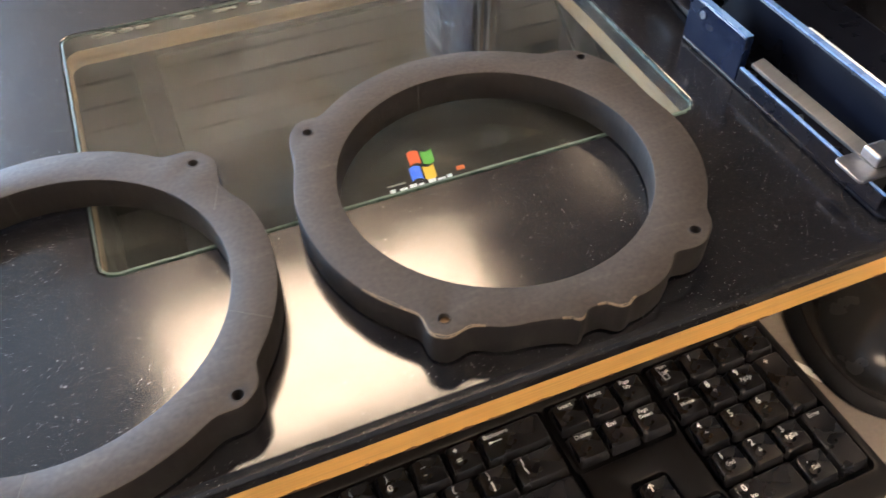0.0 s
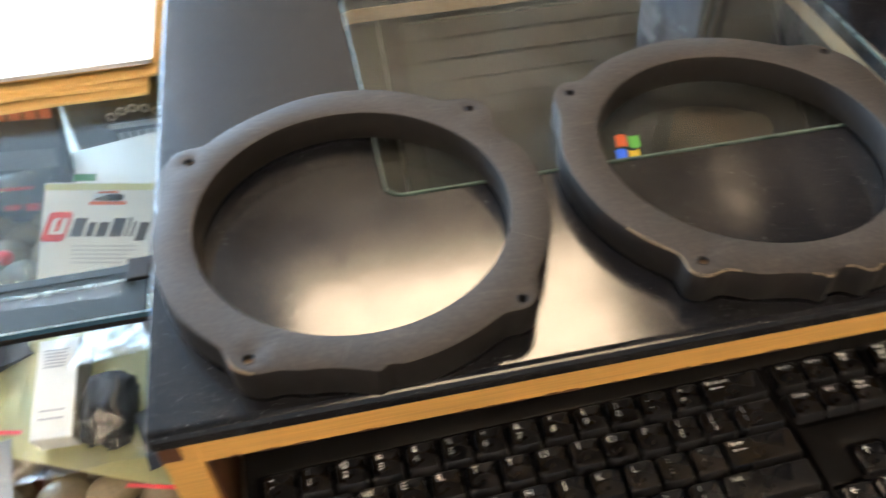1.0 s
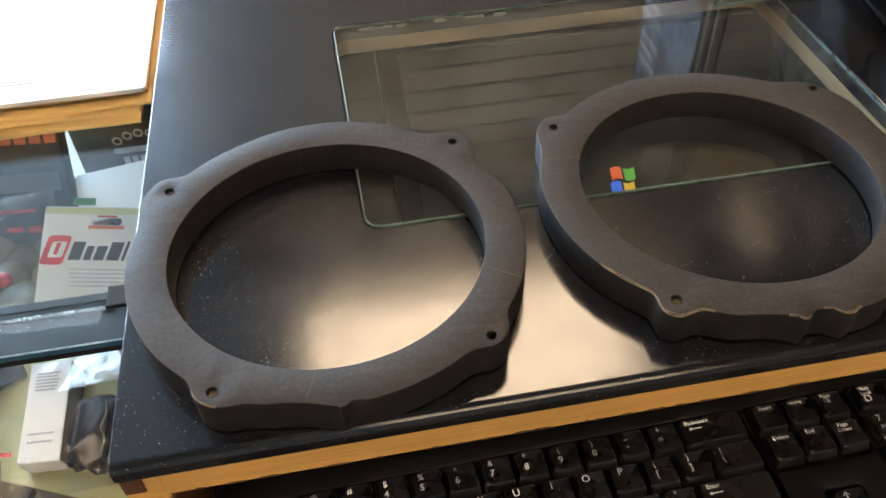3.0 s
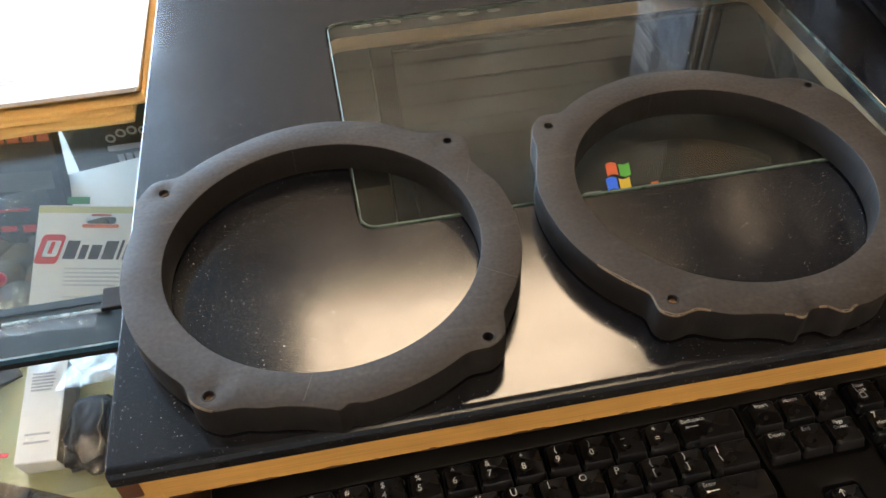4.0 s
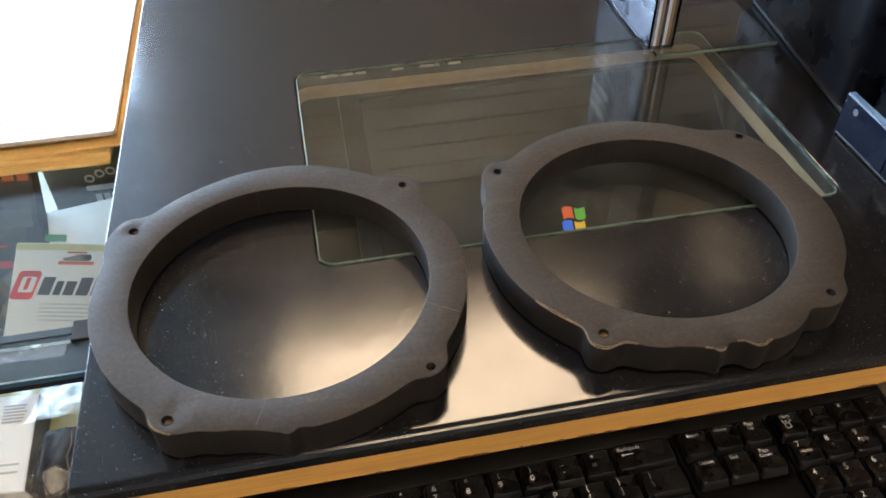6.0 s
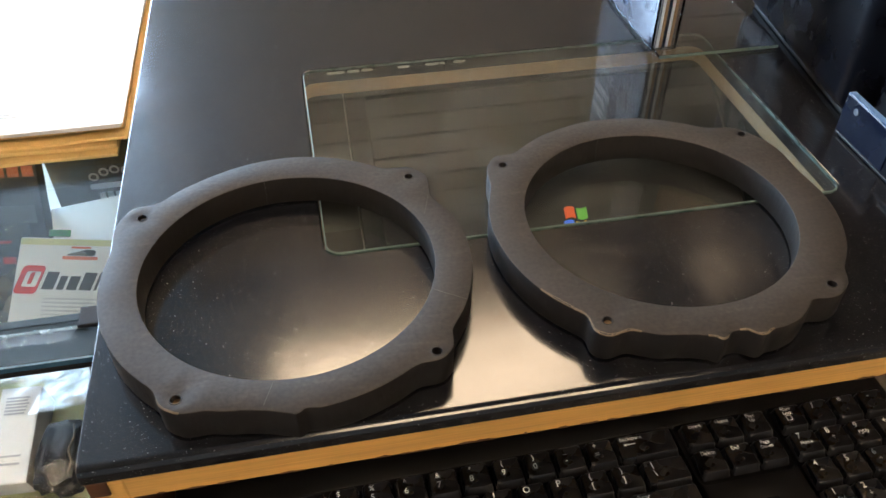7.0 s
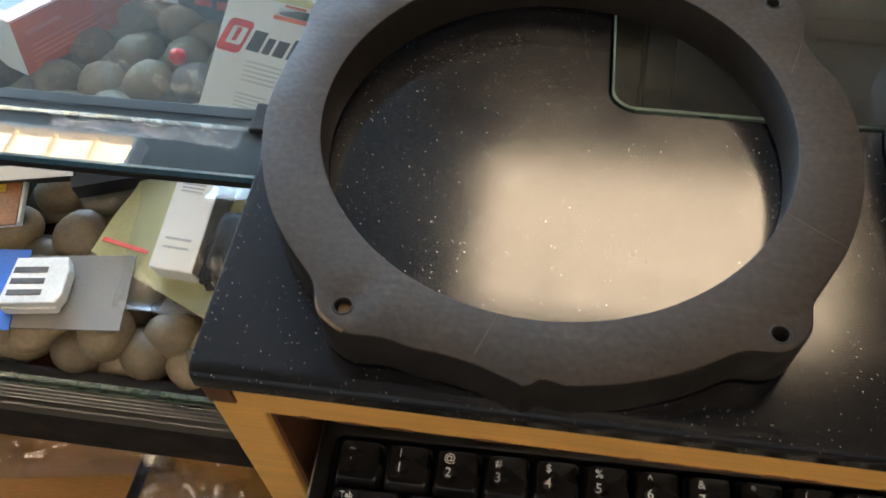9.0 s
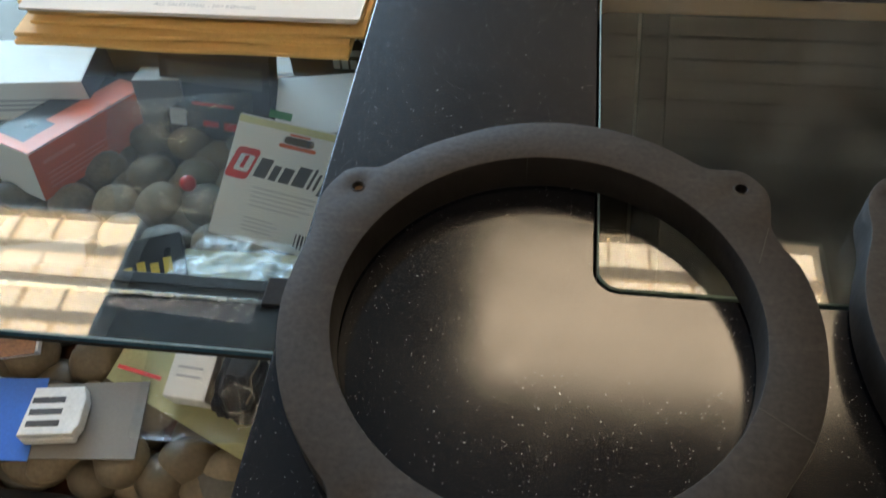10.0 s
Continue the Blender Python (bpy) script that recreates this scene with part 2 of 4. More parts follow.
M_OLIVE = mat("olive_print", (0.13, 0.12, 0.035), 0.5)
M_TRACK = mat("dark_grey_metal", (0.12, 0.12, 0.115), 0.4, 0.6, stretch=(0.2, 1, 1))
M_GOLD = mat("gold_print", (0.65, 0.45, 0.05), 0.5)
M_PART = mat("matt_black_plastic", (0.006, 0.006, 0.007), 0.6, spec=0.2, vary=0.3)
M_SHELF = mat("orange_wood_shelf", (0.36, 0.19, 0.065), 0.5, vary=0.25, scale=10, stretch=(0.2, 2, 1))
M_CEILING = mat("grey_ceiling_tile", (0.1, 0.097, 0.093), 0.9, vary=0.08, scale=30)
M_TBAR = mat("ceiling_bar", (0.12, 0.118, 0.11), 0.5)
M_WALL = mat("cream_wall_paint", (0.3, 0.27, 0.24), 0.85, vary=0.05, scale=3)
M_SLAT = mat("grey_slatwall", (0.205, 0.21, 0.21), 0.6, vary=0.1, scale=5)
M_FLOOR = mat("grey_floor_tile", (0.07, 0.068, 0.065), 0.45, scale=4)
M_TUBE = glow_mat("fluorescent_tube", (1.0, 0.80, 0.55), TUBE)
# blades emit weakly, in place of tube light falling on them
M_LOUVRE = glow_mat("glowing_louvre", (1.0, 0.77, 0.53), TUBE * 0.2)
M_REFLECTOR = mat("louvre_reflector", (0.85, 0.83, 0.78), 0.3, 0.0, bump=0)
M_PLASTIC_HARD = glass_mat("clear_acrylic", (0.97, 0.98, 1.0), 0.0, 1.45)
M_DEVICE = mat("black_device_plastic", (0.003, 0.004, 0.008), 0.3, fine=900, spec=0.22)
M_TAN_PACK = mat("tan_cardboard", (0.5, 0.38, 0.25), 0.6, vary=0.15)
M_SEALANT = mat("dried_sealant", (0.24, 0.24, 0.22), 0.5)
M_PANEL = mat("dark_grey_panel", (0.05, 0.052, 0.058), 0.4)
M_SCREEN = mat("dark_screen", (0.006, 0.006, 0.007), 0.35, bump=0, rough_vary=0.0, vary=0.05, scale=6, fine=30)


# ---- building blocks ----
def thing(name, label, category, group="", kind="", at=None):
    ob = new(name)
    ob.empty_display_size = 0.02
    if at is not None:
        ob.matrix_world = at
    return tagged(ob, label, category, group, kind)


def part(name, bm, material, parent=None, label="", m=None, smooth=None):
    me = bm
    if isinstance(bm, bmesh.types.BMesh):
        me = bpy.data.meshes.new(name)
        bmesh.ops.recalc_face_normals(bm, faces=bm.faces)
        bm.to_mesh(me)
        bm.free()
        for one in material if isinstance(material, (list, tuple)) else [material]:
            me.materials.append(one)
        if smooth is not None:
            me.shade_smooth()
            me.set_sharp_from_angle(angle=radians(smooth))
    ob = new(name, me)
    ob.parent = parent
    if m is not None:
        ob.matrix_local = m
    if label:
        ob["label"] = label
    return ob


def box(x0, x1, y0, y1, z0, z1, bevel=0.0, bm=None, segments=2):
    b = bmesh.new()
    bmesh.ops.create_cube(b, size=1)
    for v in b.verts:
        v.co = Vector((x0 if v.co.x < 0 else x1, y0 if v.co.y < 0 else y1, z0 if v.co.z < 0 else z1))
    if bevel:
        bmesh.ops.bevel(b, geom=b.edges[:], offset=bevel, segments=segments, profile=0.5, affect="EDGES")
    if bm is None:
        return b
    me = bpy.data.meshes.new("join")
    b.to_mesh(me)
    b.free()
    bm.from_mesh(me)
    bpy.data.meshes.remove(me)
    return bm


def plate(loops, z0, z1, bevel=0.0, segments=2):
    """A flat plate of the outline loops[0] with the other loops cut through it."""
    b = bmesh.new()
    edges = []
    for loop in loops:
        vs = [b.verts.new((x, y, z1)) for x, y in loop]
        edges += [b.edges.new((vs[i], vs[i - 1])) for i in range(len(vs))]
    bmesh.ops.triangle_fill(b, use_beauty=True, use_dissolve=False, edges=edges, normal=(0, 0, 1))
    top = b.faces[:]
    out = bmesh.ops.extrude_face_region(b, geom=top)
    for v in out["geom"]:
        if isinstance(v, bmesh.types.BMVert):
            v.co.z = z0
    bmesh.ops.recalc_face_normals(b, faces=b.faces)
    if bevel:
        rim = [e for e in b.edges if len(e.link_faces) == 2 and e.calc_face_angle(0) > 1.2 and abs(e.verts[0].co.z - e.verts[1].co.z) < 1e-6]
        bmesh.ops.bevel(b, geom=rim, offset=bevel, segments=segments, profile=0.5, affect="EDGES")
    return b


def rounded(x0, x1, y0, y1, r, n=8):
    pts = []
    for cx, cy, a0 in ((x1 - r, y1 - r, 0), (x0 + r, y1 - r, 90), (x0 + r, y0 + r, 180), (x1 - r, y0 + r, 270)):
        for i in range(n + 1):
            a = radians(a0 + 90 * i / n)
            pts.append((cx + r * math.cos(a), cy + r * math.sin(a)))
    return pts


def circle(cx, cy, r, n=16):
    return [(cx + r * math.cos(2 * math.pi * i / n), cy + r * math.sin(2 * math.pi * i / n)) for i in range(n)]


def tube(p, q, r, n=12, bm=None):
    b = bm or bmesh.new()
    p, q = Vector(p), Vector(q)
    m = Matrix.Translation((p + q) / 2) @ (q - p).to_track_quat("Z", "Y").to_matrix().to_4x4()
    bmesh.ops.create_cone(b, cap_ends=True, segments=n, radius1=r, radius2=r, depth=(q - p).length, matrix=m)
    return b


LETTERS = {}


def lettering(text, size):
    """A flat mesh of the text, its middle at the origin."""
    if (text, size) not in LETTERS:
        cu = bpy.data.curves.new("print", "FONT")
        cu.offset = 0.00003
        cu.body, cu.size, cu.align_x, cu.align_y, cu.resolution_u = text, size, "CENTER", "CENTER", 2
        ob = bpy.data.objects.new("print", cu)
        me = bpy.data.meshes.new_from_object(ob)
        bpy.data.objects.remove(ob)
        me.materials.clear()
        me.materials.append(M_LEGEND)
        LETTERS[text, size] = me
    return LETTERS[text, size]


def bars(rows, bm=None, lift=0.0004):
    """Plain printed bars: (x0, x1, y0, y1) each, as thin raised strips."""
    b = bm or bmesh.new()
    for x0, x1, y0, y1 in rows:
        box(x0, x1, y0, y1, 0, lift, bm=b)
    return b


# ---- room ----
def structure(name, bm, material, label, category):
    return tagged(part(name, bm, material), label, category, kind="structure")


structure("floor", box(-4.2, 3.4, -2.9, 3.5, -0.1, 0), M_FLOOR, "grey shop floor", "floor")
structure("wall_back", box(-4.2, 3.4, -3.0, -2.9, 0, 2.7), M_WALL, "cream painted wall behind the till", "wall")
structure("wall_left", box(-4.3, -4.2, -3.0, 3.5, 0, 2.7), M_WALL, "cream painted side wall", "wall")
structure("wall_right", box(3.4, 3.5, -3.0, 3.5, 0, 2.7), M_WALL, "cream painted side wall", "wall")
x0, x1, wy, z0, z1 = WINDOW
front = plate([[(-4.2, 0), (3.4, 0), (3.4, 2.7), (-4.2, 2.7)], [(x0, z0), (x1, z0), (x1, z1), (x0, z1)]], 0, 0.2)
bmesh.ops.transform(front, matrix=Matrix.Translation((0, wy + 0.2, 0)) @ Matrix.Rotation(radians(90), 4, "X"), verts=front.verts)
structure("wall_front", front, M_WALL, "cream wall round the shop window", "wall")
win = thing("window_1", "large shop window with dark metal frame", "window", kind="structure")
for a, b, c, d in ((x0, x1, z0, z0 + 0.05), (x0, x1, z1 - 0.05, z1), (x0, x0 + 0.05, z0 + 0.05, z1 - 0.05), (x1 - 0.05, x1, z0 + 0.05, z1 - 0.05), (-1.85, -1.8, z0 + 0.05, z1 - 0.05)):
    part("window_frame", box(a, b, wy + 0.06, wy + 0.12, c, d, 0.004), M_BLACK_METAL, win)
for a, b in ((x0 + 0.05, -1.85), (-1.8, x1 - 0.05)):
    pane = part("pane", box(a, b, wy + 0.085, wy + 0.091, z0 + 0.05, z1 - 0.05), M_GLASS, win)
    pane.visible_shadow = False

ceil = box(-4.2, 3.4, -3.0, 3.5, 2.72, 2.8)
structure("ceiling", ceil, M_CEILING, "dark grey suspended tile ceiling", "ceiling")
slat = thing("slatwall", "grey slatted display wall", "slatwall", kind="structure")
part("backing", box(-0.22, 3.4, 1.93, 1.96, 0, 2.7), M_TBAR, slat)
for i in range(33):
    part("slat", box(-0.22, 3.4, 1.912, 1.93, 0.08 + 0.0785 * i, 0.08 + 0.0785 * i + 0.072, 0.003), M_SLAT, slat)
structure("wall_end", box(-0.32, -0.22, 1.9, 3.2, 0, 2.7), M_WALL, "cream end of the partition", "wall")


def troffer(x0, y0, w=1.0, d=0.555):
    """A recessed fluorescent light with four bright rows of louvre cells."""
    t = thing("ceiling_light", "recessed fluorescent ceiling light with a cell louvre", "ceiling light", "ceiling lights", at=pose(x0, y0, 2.62))
    part("housing", box(0, w, 0, d, 0.09, 0.098), M_REFLECTOR, t)
    for a, b, c, e in ((0, w, 0, 0.015), (0, w, d - 0.015, d), (0, 0.015, 0.015, d - 0.015), (w - 0.015, w, 0.015, d - 0.015)):
        part("frame", box(a, b, c, e, 0.03, 0.09, 0.002), M_REFLECTOR, t)
    step = (d - 0.03) / 4
    for k in range(4):
        y = 0.015 + step * (k + 0.5)
        part("tube", box(0.02, w - 0.02, y - step / 2 + 0.003, y + step / 2 - 0.003, 0.07, 0.088, 0.004), M_TUBE, t)
    for k in range(1, 4):
        part("long_blade", box(0.015, w - 0.015, 0.015 + step * k - 0.02, 0.015 + step * k + 0.02, 0.052, 0.068), M_LOUVRE, t)
    for k in range(1, 8):
        x = 0.015 + (w - 0.03) * k / 8
        part("cross_blade", box(x - 0.004, x + 0.004, 0.015, d - 0.015, 0.05, 0.066), M_LOUVRE, t)
    return t


troffer(-0.06, 1.005)
troffer(-2.36, 1.005, 1.17)
# unseen rear row, added as fill for the keyboard and rings
for x in (-2.3, 0.1, 2.5):
    troffer(x, -1.435)

troffer(1.46, 1.52, 0.1, 0.3)

hung = thing("hanging_card", "pale grey product card hung on the slatwall", "product card", at=pose(1.175, 1.904, 2.3))
part("card", box(0, 0.11, -0.006, 0, 0, 0.36, 0.001), M_SILVER, hung)
part("hook", tube((0.055, 0.006, 0.34), (0.055, -0.05, 0.345), 0.0025, 8), M_CHROME, hung)
hung = thing("hanging_pack", "tan cardboard pack hung on the slatwall", "product pack", at=pose(1.345, 1.9, 2.3))
part("pack", box(0, 0.4, -0.03, 0, 0, 0.34, 0.004), M_TAN_PACK, hung)
part("hook", tube((0.2, 0.008, 0.33), (0.2, -0.07, 0.335), 0.0025, 8), M_CHROME, hung)

# ---- counter ----
counter = thing("counter", "sales counter with black speckled top on orange plywood", "counter")
GX0, GX1, GY0, GY1 = 0.133, 0.487, 0.132, 0.366          # the glass let into the top
opening = rounded(GX0, GX1, GY0, GY1, 0.011)
CX1, CY1 = 1.5, 0.75
def worktop():
    """The slab: a wide round nosing on its outer rim, a small ease round the opening."""
    b = plate([rounded(0.001, CX1, -0.0005, CY1, 0.0065, 6), opening], 0.989, 1.0)
    for inner, high, offset, steps in ((False, True, 0.005, 6), (False, False, 0.0015, 2), (True, True, 0.0008, 2)):
        rim = []
        for e in b.edges:
            mid = (e.verts[0].co + e.verts[1].co) / 2
            flat = abs(e.verts[0].co.z - e.verts[1].co.z) < 1e-6 and len(e.link_faces) == 2 and e.calc_face_angle(0) > 1.2
            inside = GX0 - 0.002 < mid.x < GX1 + 0.002 and GY0 - 0.002 < mid.y < GY1 + 0.002
            if flat and inside == inner and (mid.z > 0.9995) == high and (mid.z < 0.9895) != high:
                rim.append(e)
        bmesh.ops.bevel(b, geom=rim, offset=offset, segments=steps, profile=0.5, affect="EDGES")
    for v in b.verts:                           # the end of the slab is eased less than its front
        if v.co.x < 0.006:
            v.co.x = 0.001 + (v.co.x - 0.001) * 0.35
        elif v.co.x < 0.03:
            v.co.x = 0.00275 + (v.co.x - 0.006) * (0.03 - 0.00275) / 0.024
    return b


part("worktop", worktop(), M_COUNTER, counter, "black speckled solid surface with eased edges")
part("substrate", plate([[(0.0218, 0.0008), (CX1, 0.0008), (CX1, CY1), (0.0218, CY1)], rounded(GX0 - 0.004, GX1 + 0.004, GY0 - 0.004, GY1 + 0.004, 0.011)], 0.972, 0.9888), M_WOOD, counter, "orange plywood edge")
lip = rounded(GX0 - 0.0039, GX1 + 0.0039, GY0 - 0.0039, GY1 + 0.0039, 0.011)
part("black_lip", plate([lip, rounded(GX0 + 0.0005, GX1 - 0.0005, GY0 + 0.0005, GY1 - 0.0005, 0.0105)], 0.984, 0.9886), M_COUNTER, counter, "black lip under the glass")
part("wood_lip", plate([lip, rounded(GX0 + 0.0008, GX1 - 0.0008, GY0 + 0.0008, GY1 - 0.0008, 0.0105)], 0.9722, 0.9838), M_WOOD_PALE, counter, "pale wood lip under the glass")
# black floor, added only to keep the space under the glass dark
part("cavity_floor", box(0.091, 0.62, 0.124, 0.60, 0.6185, 0.624), M_PLAIN_BLACK, counter)
part("end_panel", box(0.0032, 0.0215, 0.0016, CY1, 0.0, 0.9888, 0.001), M_WOOD, counter, "orange wood end panel")
# thin dark board that paints the shade on the bay's inner side
part("bay_side_shade", box(0.0217, 0.0235, 0.004, 0.117, 0.62, 0.9714), M_WOOD_DARK, counter, "side of the keyboard bay, its shade put in as dark wood")
part("outer_liner", box(0.0012, 0.0031, 0.016, CY1 - 0.004, 0.2, 0.9886), M_PLAIN_BLACK, counter, "dark outer face beside the glass case")
part("corner_block", box(0.0035, 0.0135, 0.0006, 0.003, 0.9765, 0.9882, 0.0006), M_WOOD_DARK, counter, "dark stained corner")
part("end_panel", box(CX1 - 0.03, CX1, 0.006, CY1, 0.0, 0.9716, 0.001), M_WOOD, counter)
part("back_panel", box(0.025, CX1 - 0.03, CY1 - 0.02, CY1, 0.0, 0.9716), M_WOOD, counter)
part("inner_shelf", box(0.025, CX1 - 0.03, 0.02, CY1 - 0.02, 0.60, 0.618), M_WOOD, counter)
part("partition", box(0.025, CX1 - 0.03, 0.118, 0.124, 0.62, 0.9712), M_PLAIN_BLACK, counter, "black board behind the keyboard")
part("cavity_side", box(0.085, 0.091, 0.124, 0.60, 0.62, 0.9712), M_PLAIN_BLACK, counter)
part("cavity_side", box(0.62, 0.626, 0.124, 0.60, 0.62, 0.9712), M_PLAIN_BLACK, counter)
part("cavity_back", box(0.085, 0.626, 0.60, 0.606, 0.62, 0.9712), M_PLAIN_BLACK, counter)

chips = random.Random(12)
for k in range(46):
    x = 0.03 + 0.64 * chips.random()
    w, h = chips.uniform(0.002, 0.013), chips.uniform(0.0004, 0.0013)
    n = 6
    low = [(x + w * i / n, 0.972 - 0.0002) for i in range(n + 1)]
    high = [(x + w * i / n, 0.972 + h * math.sin(math.pi * (i + 0.3) / (n + 0.6)) * chips.uniform(0.6, 1.2)) for i in range(n, -1, -1)]
    part("chip", plate([low + high], 0, 0.0005), M_WOOD_DARK, counter, m=pose(0, 0.0009, 0, 90))

pane = plate([rounded(GX0 + 0.001, GX1 - 0.001, GY0 + 0.001, GY1 - 0.001, 0.010)], 0.9952, 1.0008, 0.0008, 1)
# upper bevel takes the painted highlight, upright edge the darker green
for f in pane.faces:
    f.material_index = 0 if abs(f.normal.z) > 0.9 else 2 if f.normal.z > 0.3 else 1
inset = tagged(part("inset_glass", pane, [M_GLASS_DUST_HAZE, M_EDGE, M_ARRIS]), "clear greenish glass pane set flush in the counter top", "glass pane")
inset.visible_shadow = False


def monitor():
    """A flat screen lying under the glass, tilted towards the operator."""
    t = thing("monitor", "dark flat monitor tilted below the counter glass", "monitor", at=pose(0.37, 0.313, 0.85, 32, 0, 0))
    part("bezel", plate([rounded(-0.2, 0.19, -0.18, 0.16, 0.008), rounded(-0.18, 0.17, -0.145, 0.14, 0.002)], -0.02, 0.004, 0.0015), M_KBODY, t)
    part("screen", box(-0.18, 0.17, -0.145, 0.14, -0.01, -0.002), M_SCREEN, t, "switched-on black screen")
    part("back_shell", box(-0.17, 0.16, -0.15, 0.13, -0.05, -0.02, 0.01), M_KBODY, t)
    for name, color, cx, cy in (("red_pane", (0.9, 0.13, 0.03), -0.00585, 0.00663), ("green_pane", (0.12, 0.5, 0.05), 0.00585, 0.00585), ("blue_pane", (0.05, 0.2, 0.95), -0.00585, -0.00663), ("yellow_pane", (0.9, 0.55, 0.04), 0.00585, -0.00741)):
        b = bmesh.new()
        n = 8
        row = []
        for i in range(n + 1):
            u = i / n
            bend = 0.0016 * math.sin(u * math.pi) * (1 if cx < 0 else -1)
            x = cx - 0.005 + 0.01 * u + 0.0012 * (1 if cy > 0 else -1)
            row.append((b.verts.new((x, cy - 0.0056 + bend, 0)), b.verts.new((x, cy + 0.0056 + bend, 0))))
        for p, q in zip(row, row[1:]):
            b.faces.new((p[0], q[0], q[1], p[1]))
        part(name, b, glow_mat(name, color, 0.75), t, m=pose(0.0005, -0.0045, -0.0015))
    white = glow_mat("lit_print", (0.8, 0.82, 0.85), 0.7)
    part("print_bar", bars([(-0.033 + 0.0085 * i, -0.033 + 0.0085 * i + (0.0068 if i % 3 else 0.0045), -0.0225, -0.0175 - 0.001 * (i % 2)) for i in range(7)]), white, t, "white printed word as plain bars", m=pose(0.0005, -0.0012, -0.0018))
    part("print_bar", bars([(-0.034, -0.018, -0.0152, -0.0138)]), glow_mat("dim_print", (0.5, 0.5, 0.5), 0.25), t, m=pose(0.0005, -0.0012, -0.0018))
    part("print_bar", bars([(0.028, 0.035, -0.0165, -0.013)]), glow_mat("orange_print", (0.8, 0.15, 0.03), 0.6), t, m=pose(0.0005, -0.0012, -0.0018))


monitor()

seal = thing("dried_sealant", "whitish dried sealant blobs along the glass edge", "sealant")
for k in range(11):
    u = random.random()
    b = bmesh.new()
    bmesh.ops.create_icosphere(b, subdivisions=2, radius=1)
    w = random.uniform(0.002, 0.006)
    for v in b.verts:
        v.co = Vector((v.co.x * w, v.co.y * random.uniform(0.0010, 0.0014), v.co.z * 0.0012)) * (1 + 0.3 * noise.noise(v.co * 2 + Vector((k, 0, 0))))
    part("blob", b, M_SEALANT, seal, m=pose(GX0 + 0.012 + 0.14 * u * u + 0.004 * k, GY1 - 0.0035, 0.9936), smooth=60)


# ---- speaker spacer rings ----
def bump(d, up, down):
    d = (d + 180) % 360 - 180
    return math.exp(-abs(d / (up if d > 0 else down)) ** 3)


def spacer_ring(cx, cy, r_out, r_in, tabs, dents, holes, seams, chips, plugs, label):
    """A routed spacer ring: round bore, four screw ears, dents in its rim."""
    t = thing("spacer_ring", label, "speaker ring", "speaker rings", at=pose(cx, cy, 1.0012))
    H = 0.0195

    def radius(a):
        r = r_out + sum(h * bump(a - a0, up, dn) for a0, h, up, dn in tabs) + sum(h * bump(a - a0, w, w) for a0, h, w in dents)
        return r + 0.0004 * noise.noise((math.cos(radians(a)) * 4, math.sin(radians(a)) * 4, cx * 30))

    n = 288
    outer = [(radius(360 * i / n) * math.cos(2 * math.pi * i / n), radius(360 * i / n) * math.sin(2 * math.pi * i / n)) for i in range(n)]
    hs = [circle(r * math.cos(radians(a)), r * math.sin(radians(a)), 0.0026, 14) for a, r in holes]
    b = plate([outer, circle(0, 0, r_in, 200), *hs], 0, H, 0.0007, 2)
    # side and bore walls get a darker colour than the flat faces
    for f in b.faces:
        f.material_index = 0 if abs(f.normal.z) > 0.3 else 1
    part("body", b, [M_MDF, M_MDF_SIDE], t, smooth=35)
    for a, r in holes:
        c = (r * math.cos(radians(a)), r * math.sin(radians(a)))
        part("hole_rim", plate([circle(*c, 0.0034, 18), circle(*c, 0.0026, 14)], H - 0.001, H + 0.00025, 0.0002, 1), M_MDF_SIDE, t, "raised burr round a screw hole")
    for k in plugs:
        a, r = holes[k]
        part("plug", plate([circle(r * math.cos(radians(a)) + 0.0004, r * math.sin(radians(a)), 0.0022, 12)], 0.004, H - 0.002), M_BRASS, t, "brassy insert in the hole")
    for a, ra, rb, turn in seams:
        b = bmesh.new()
        p = Vector((ra * math.cos(radians(a)), ra * math.sin(radians(a)), H))
        q = Vector((rb * math.cos(radians(a + turn)), rb * math.sin(radians(a + turn)), H))
        side = (q - p).cross(Vector((0, 0, 1))).normalized() * 0.00016
        vs = [b.verts.new(v + Vector((0, 0, dz))) for dz in (-0.0005, 0.00012) for v in (p - side, q - side, q + side, p + side)]
        for f in ((0, 1, 2, 3), (4, 5, 6, 7), (0, 1, 5, 4), (1, 2, 6, 5), (2, 3, 7, 6), (3, 0, 4, 7)):
            b.faces.new([vs[i] for i in f])
        part("seam", b, M_SEAM, t, "fine pale joint line")
    for a0, a1, w in chips:
        b = bmesh.new()
        rows = []
        m = 24
        for i in range(m + 1):
            a = a0 + (a1 - a0) * i / m
            ww = w * (0.25 + 0.75 * abs(noise.noise((a * 0.31, 3.1, cx * 9)))) * math.sin(math.pi * i / m) + 0.0002
            r = radius(a)
            ca, sa = math.cos(radians(a)), math.sin(radians(a))
            rows.append([b.verts.new((rr * ca, rr * sa, z)) for rr, z in ((r - ww - 0.0005, H + 0.00012), (r + 0.00005, H - 0.0003), (r + 0.00012, H - 0.0006 - ww * 0.6), (r - 0.001, H - 0.0012))])
        for p, q in zip(rows, rows[1:]):
            for k in range(4):
                b.faces.new((p[k], q[k], q[(k + 1) % 4], p[(k + 1) % 4]))
        part("chipped_edge", b, M_RAW, t, "edge chipped to bare fibreboard")
    # joint in the bore
    b = bmesh.new()
    for a in (98,):
        ca, sa = math.cos(radians(a)), math.sin(radians(a))
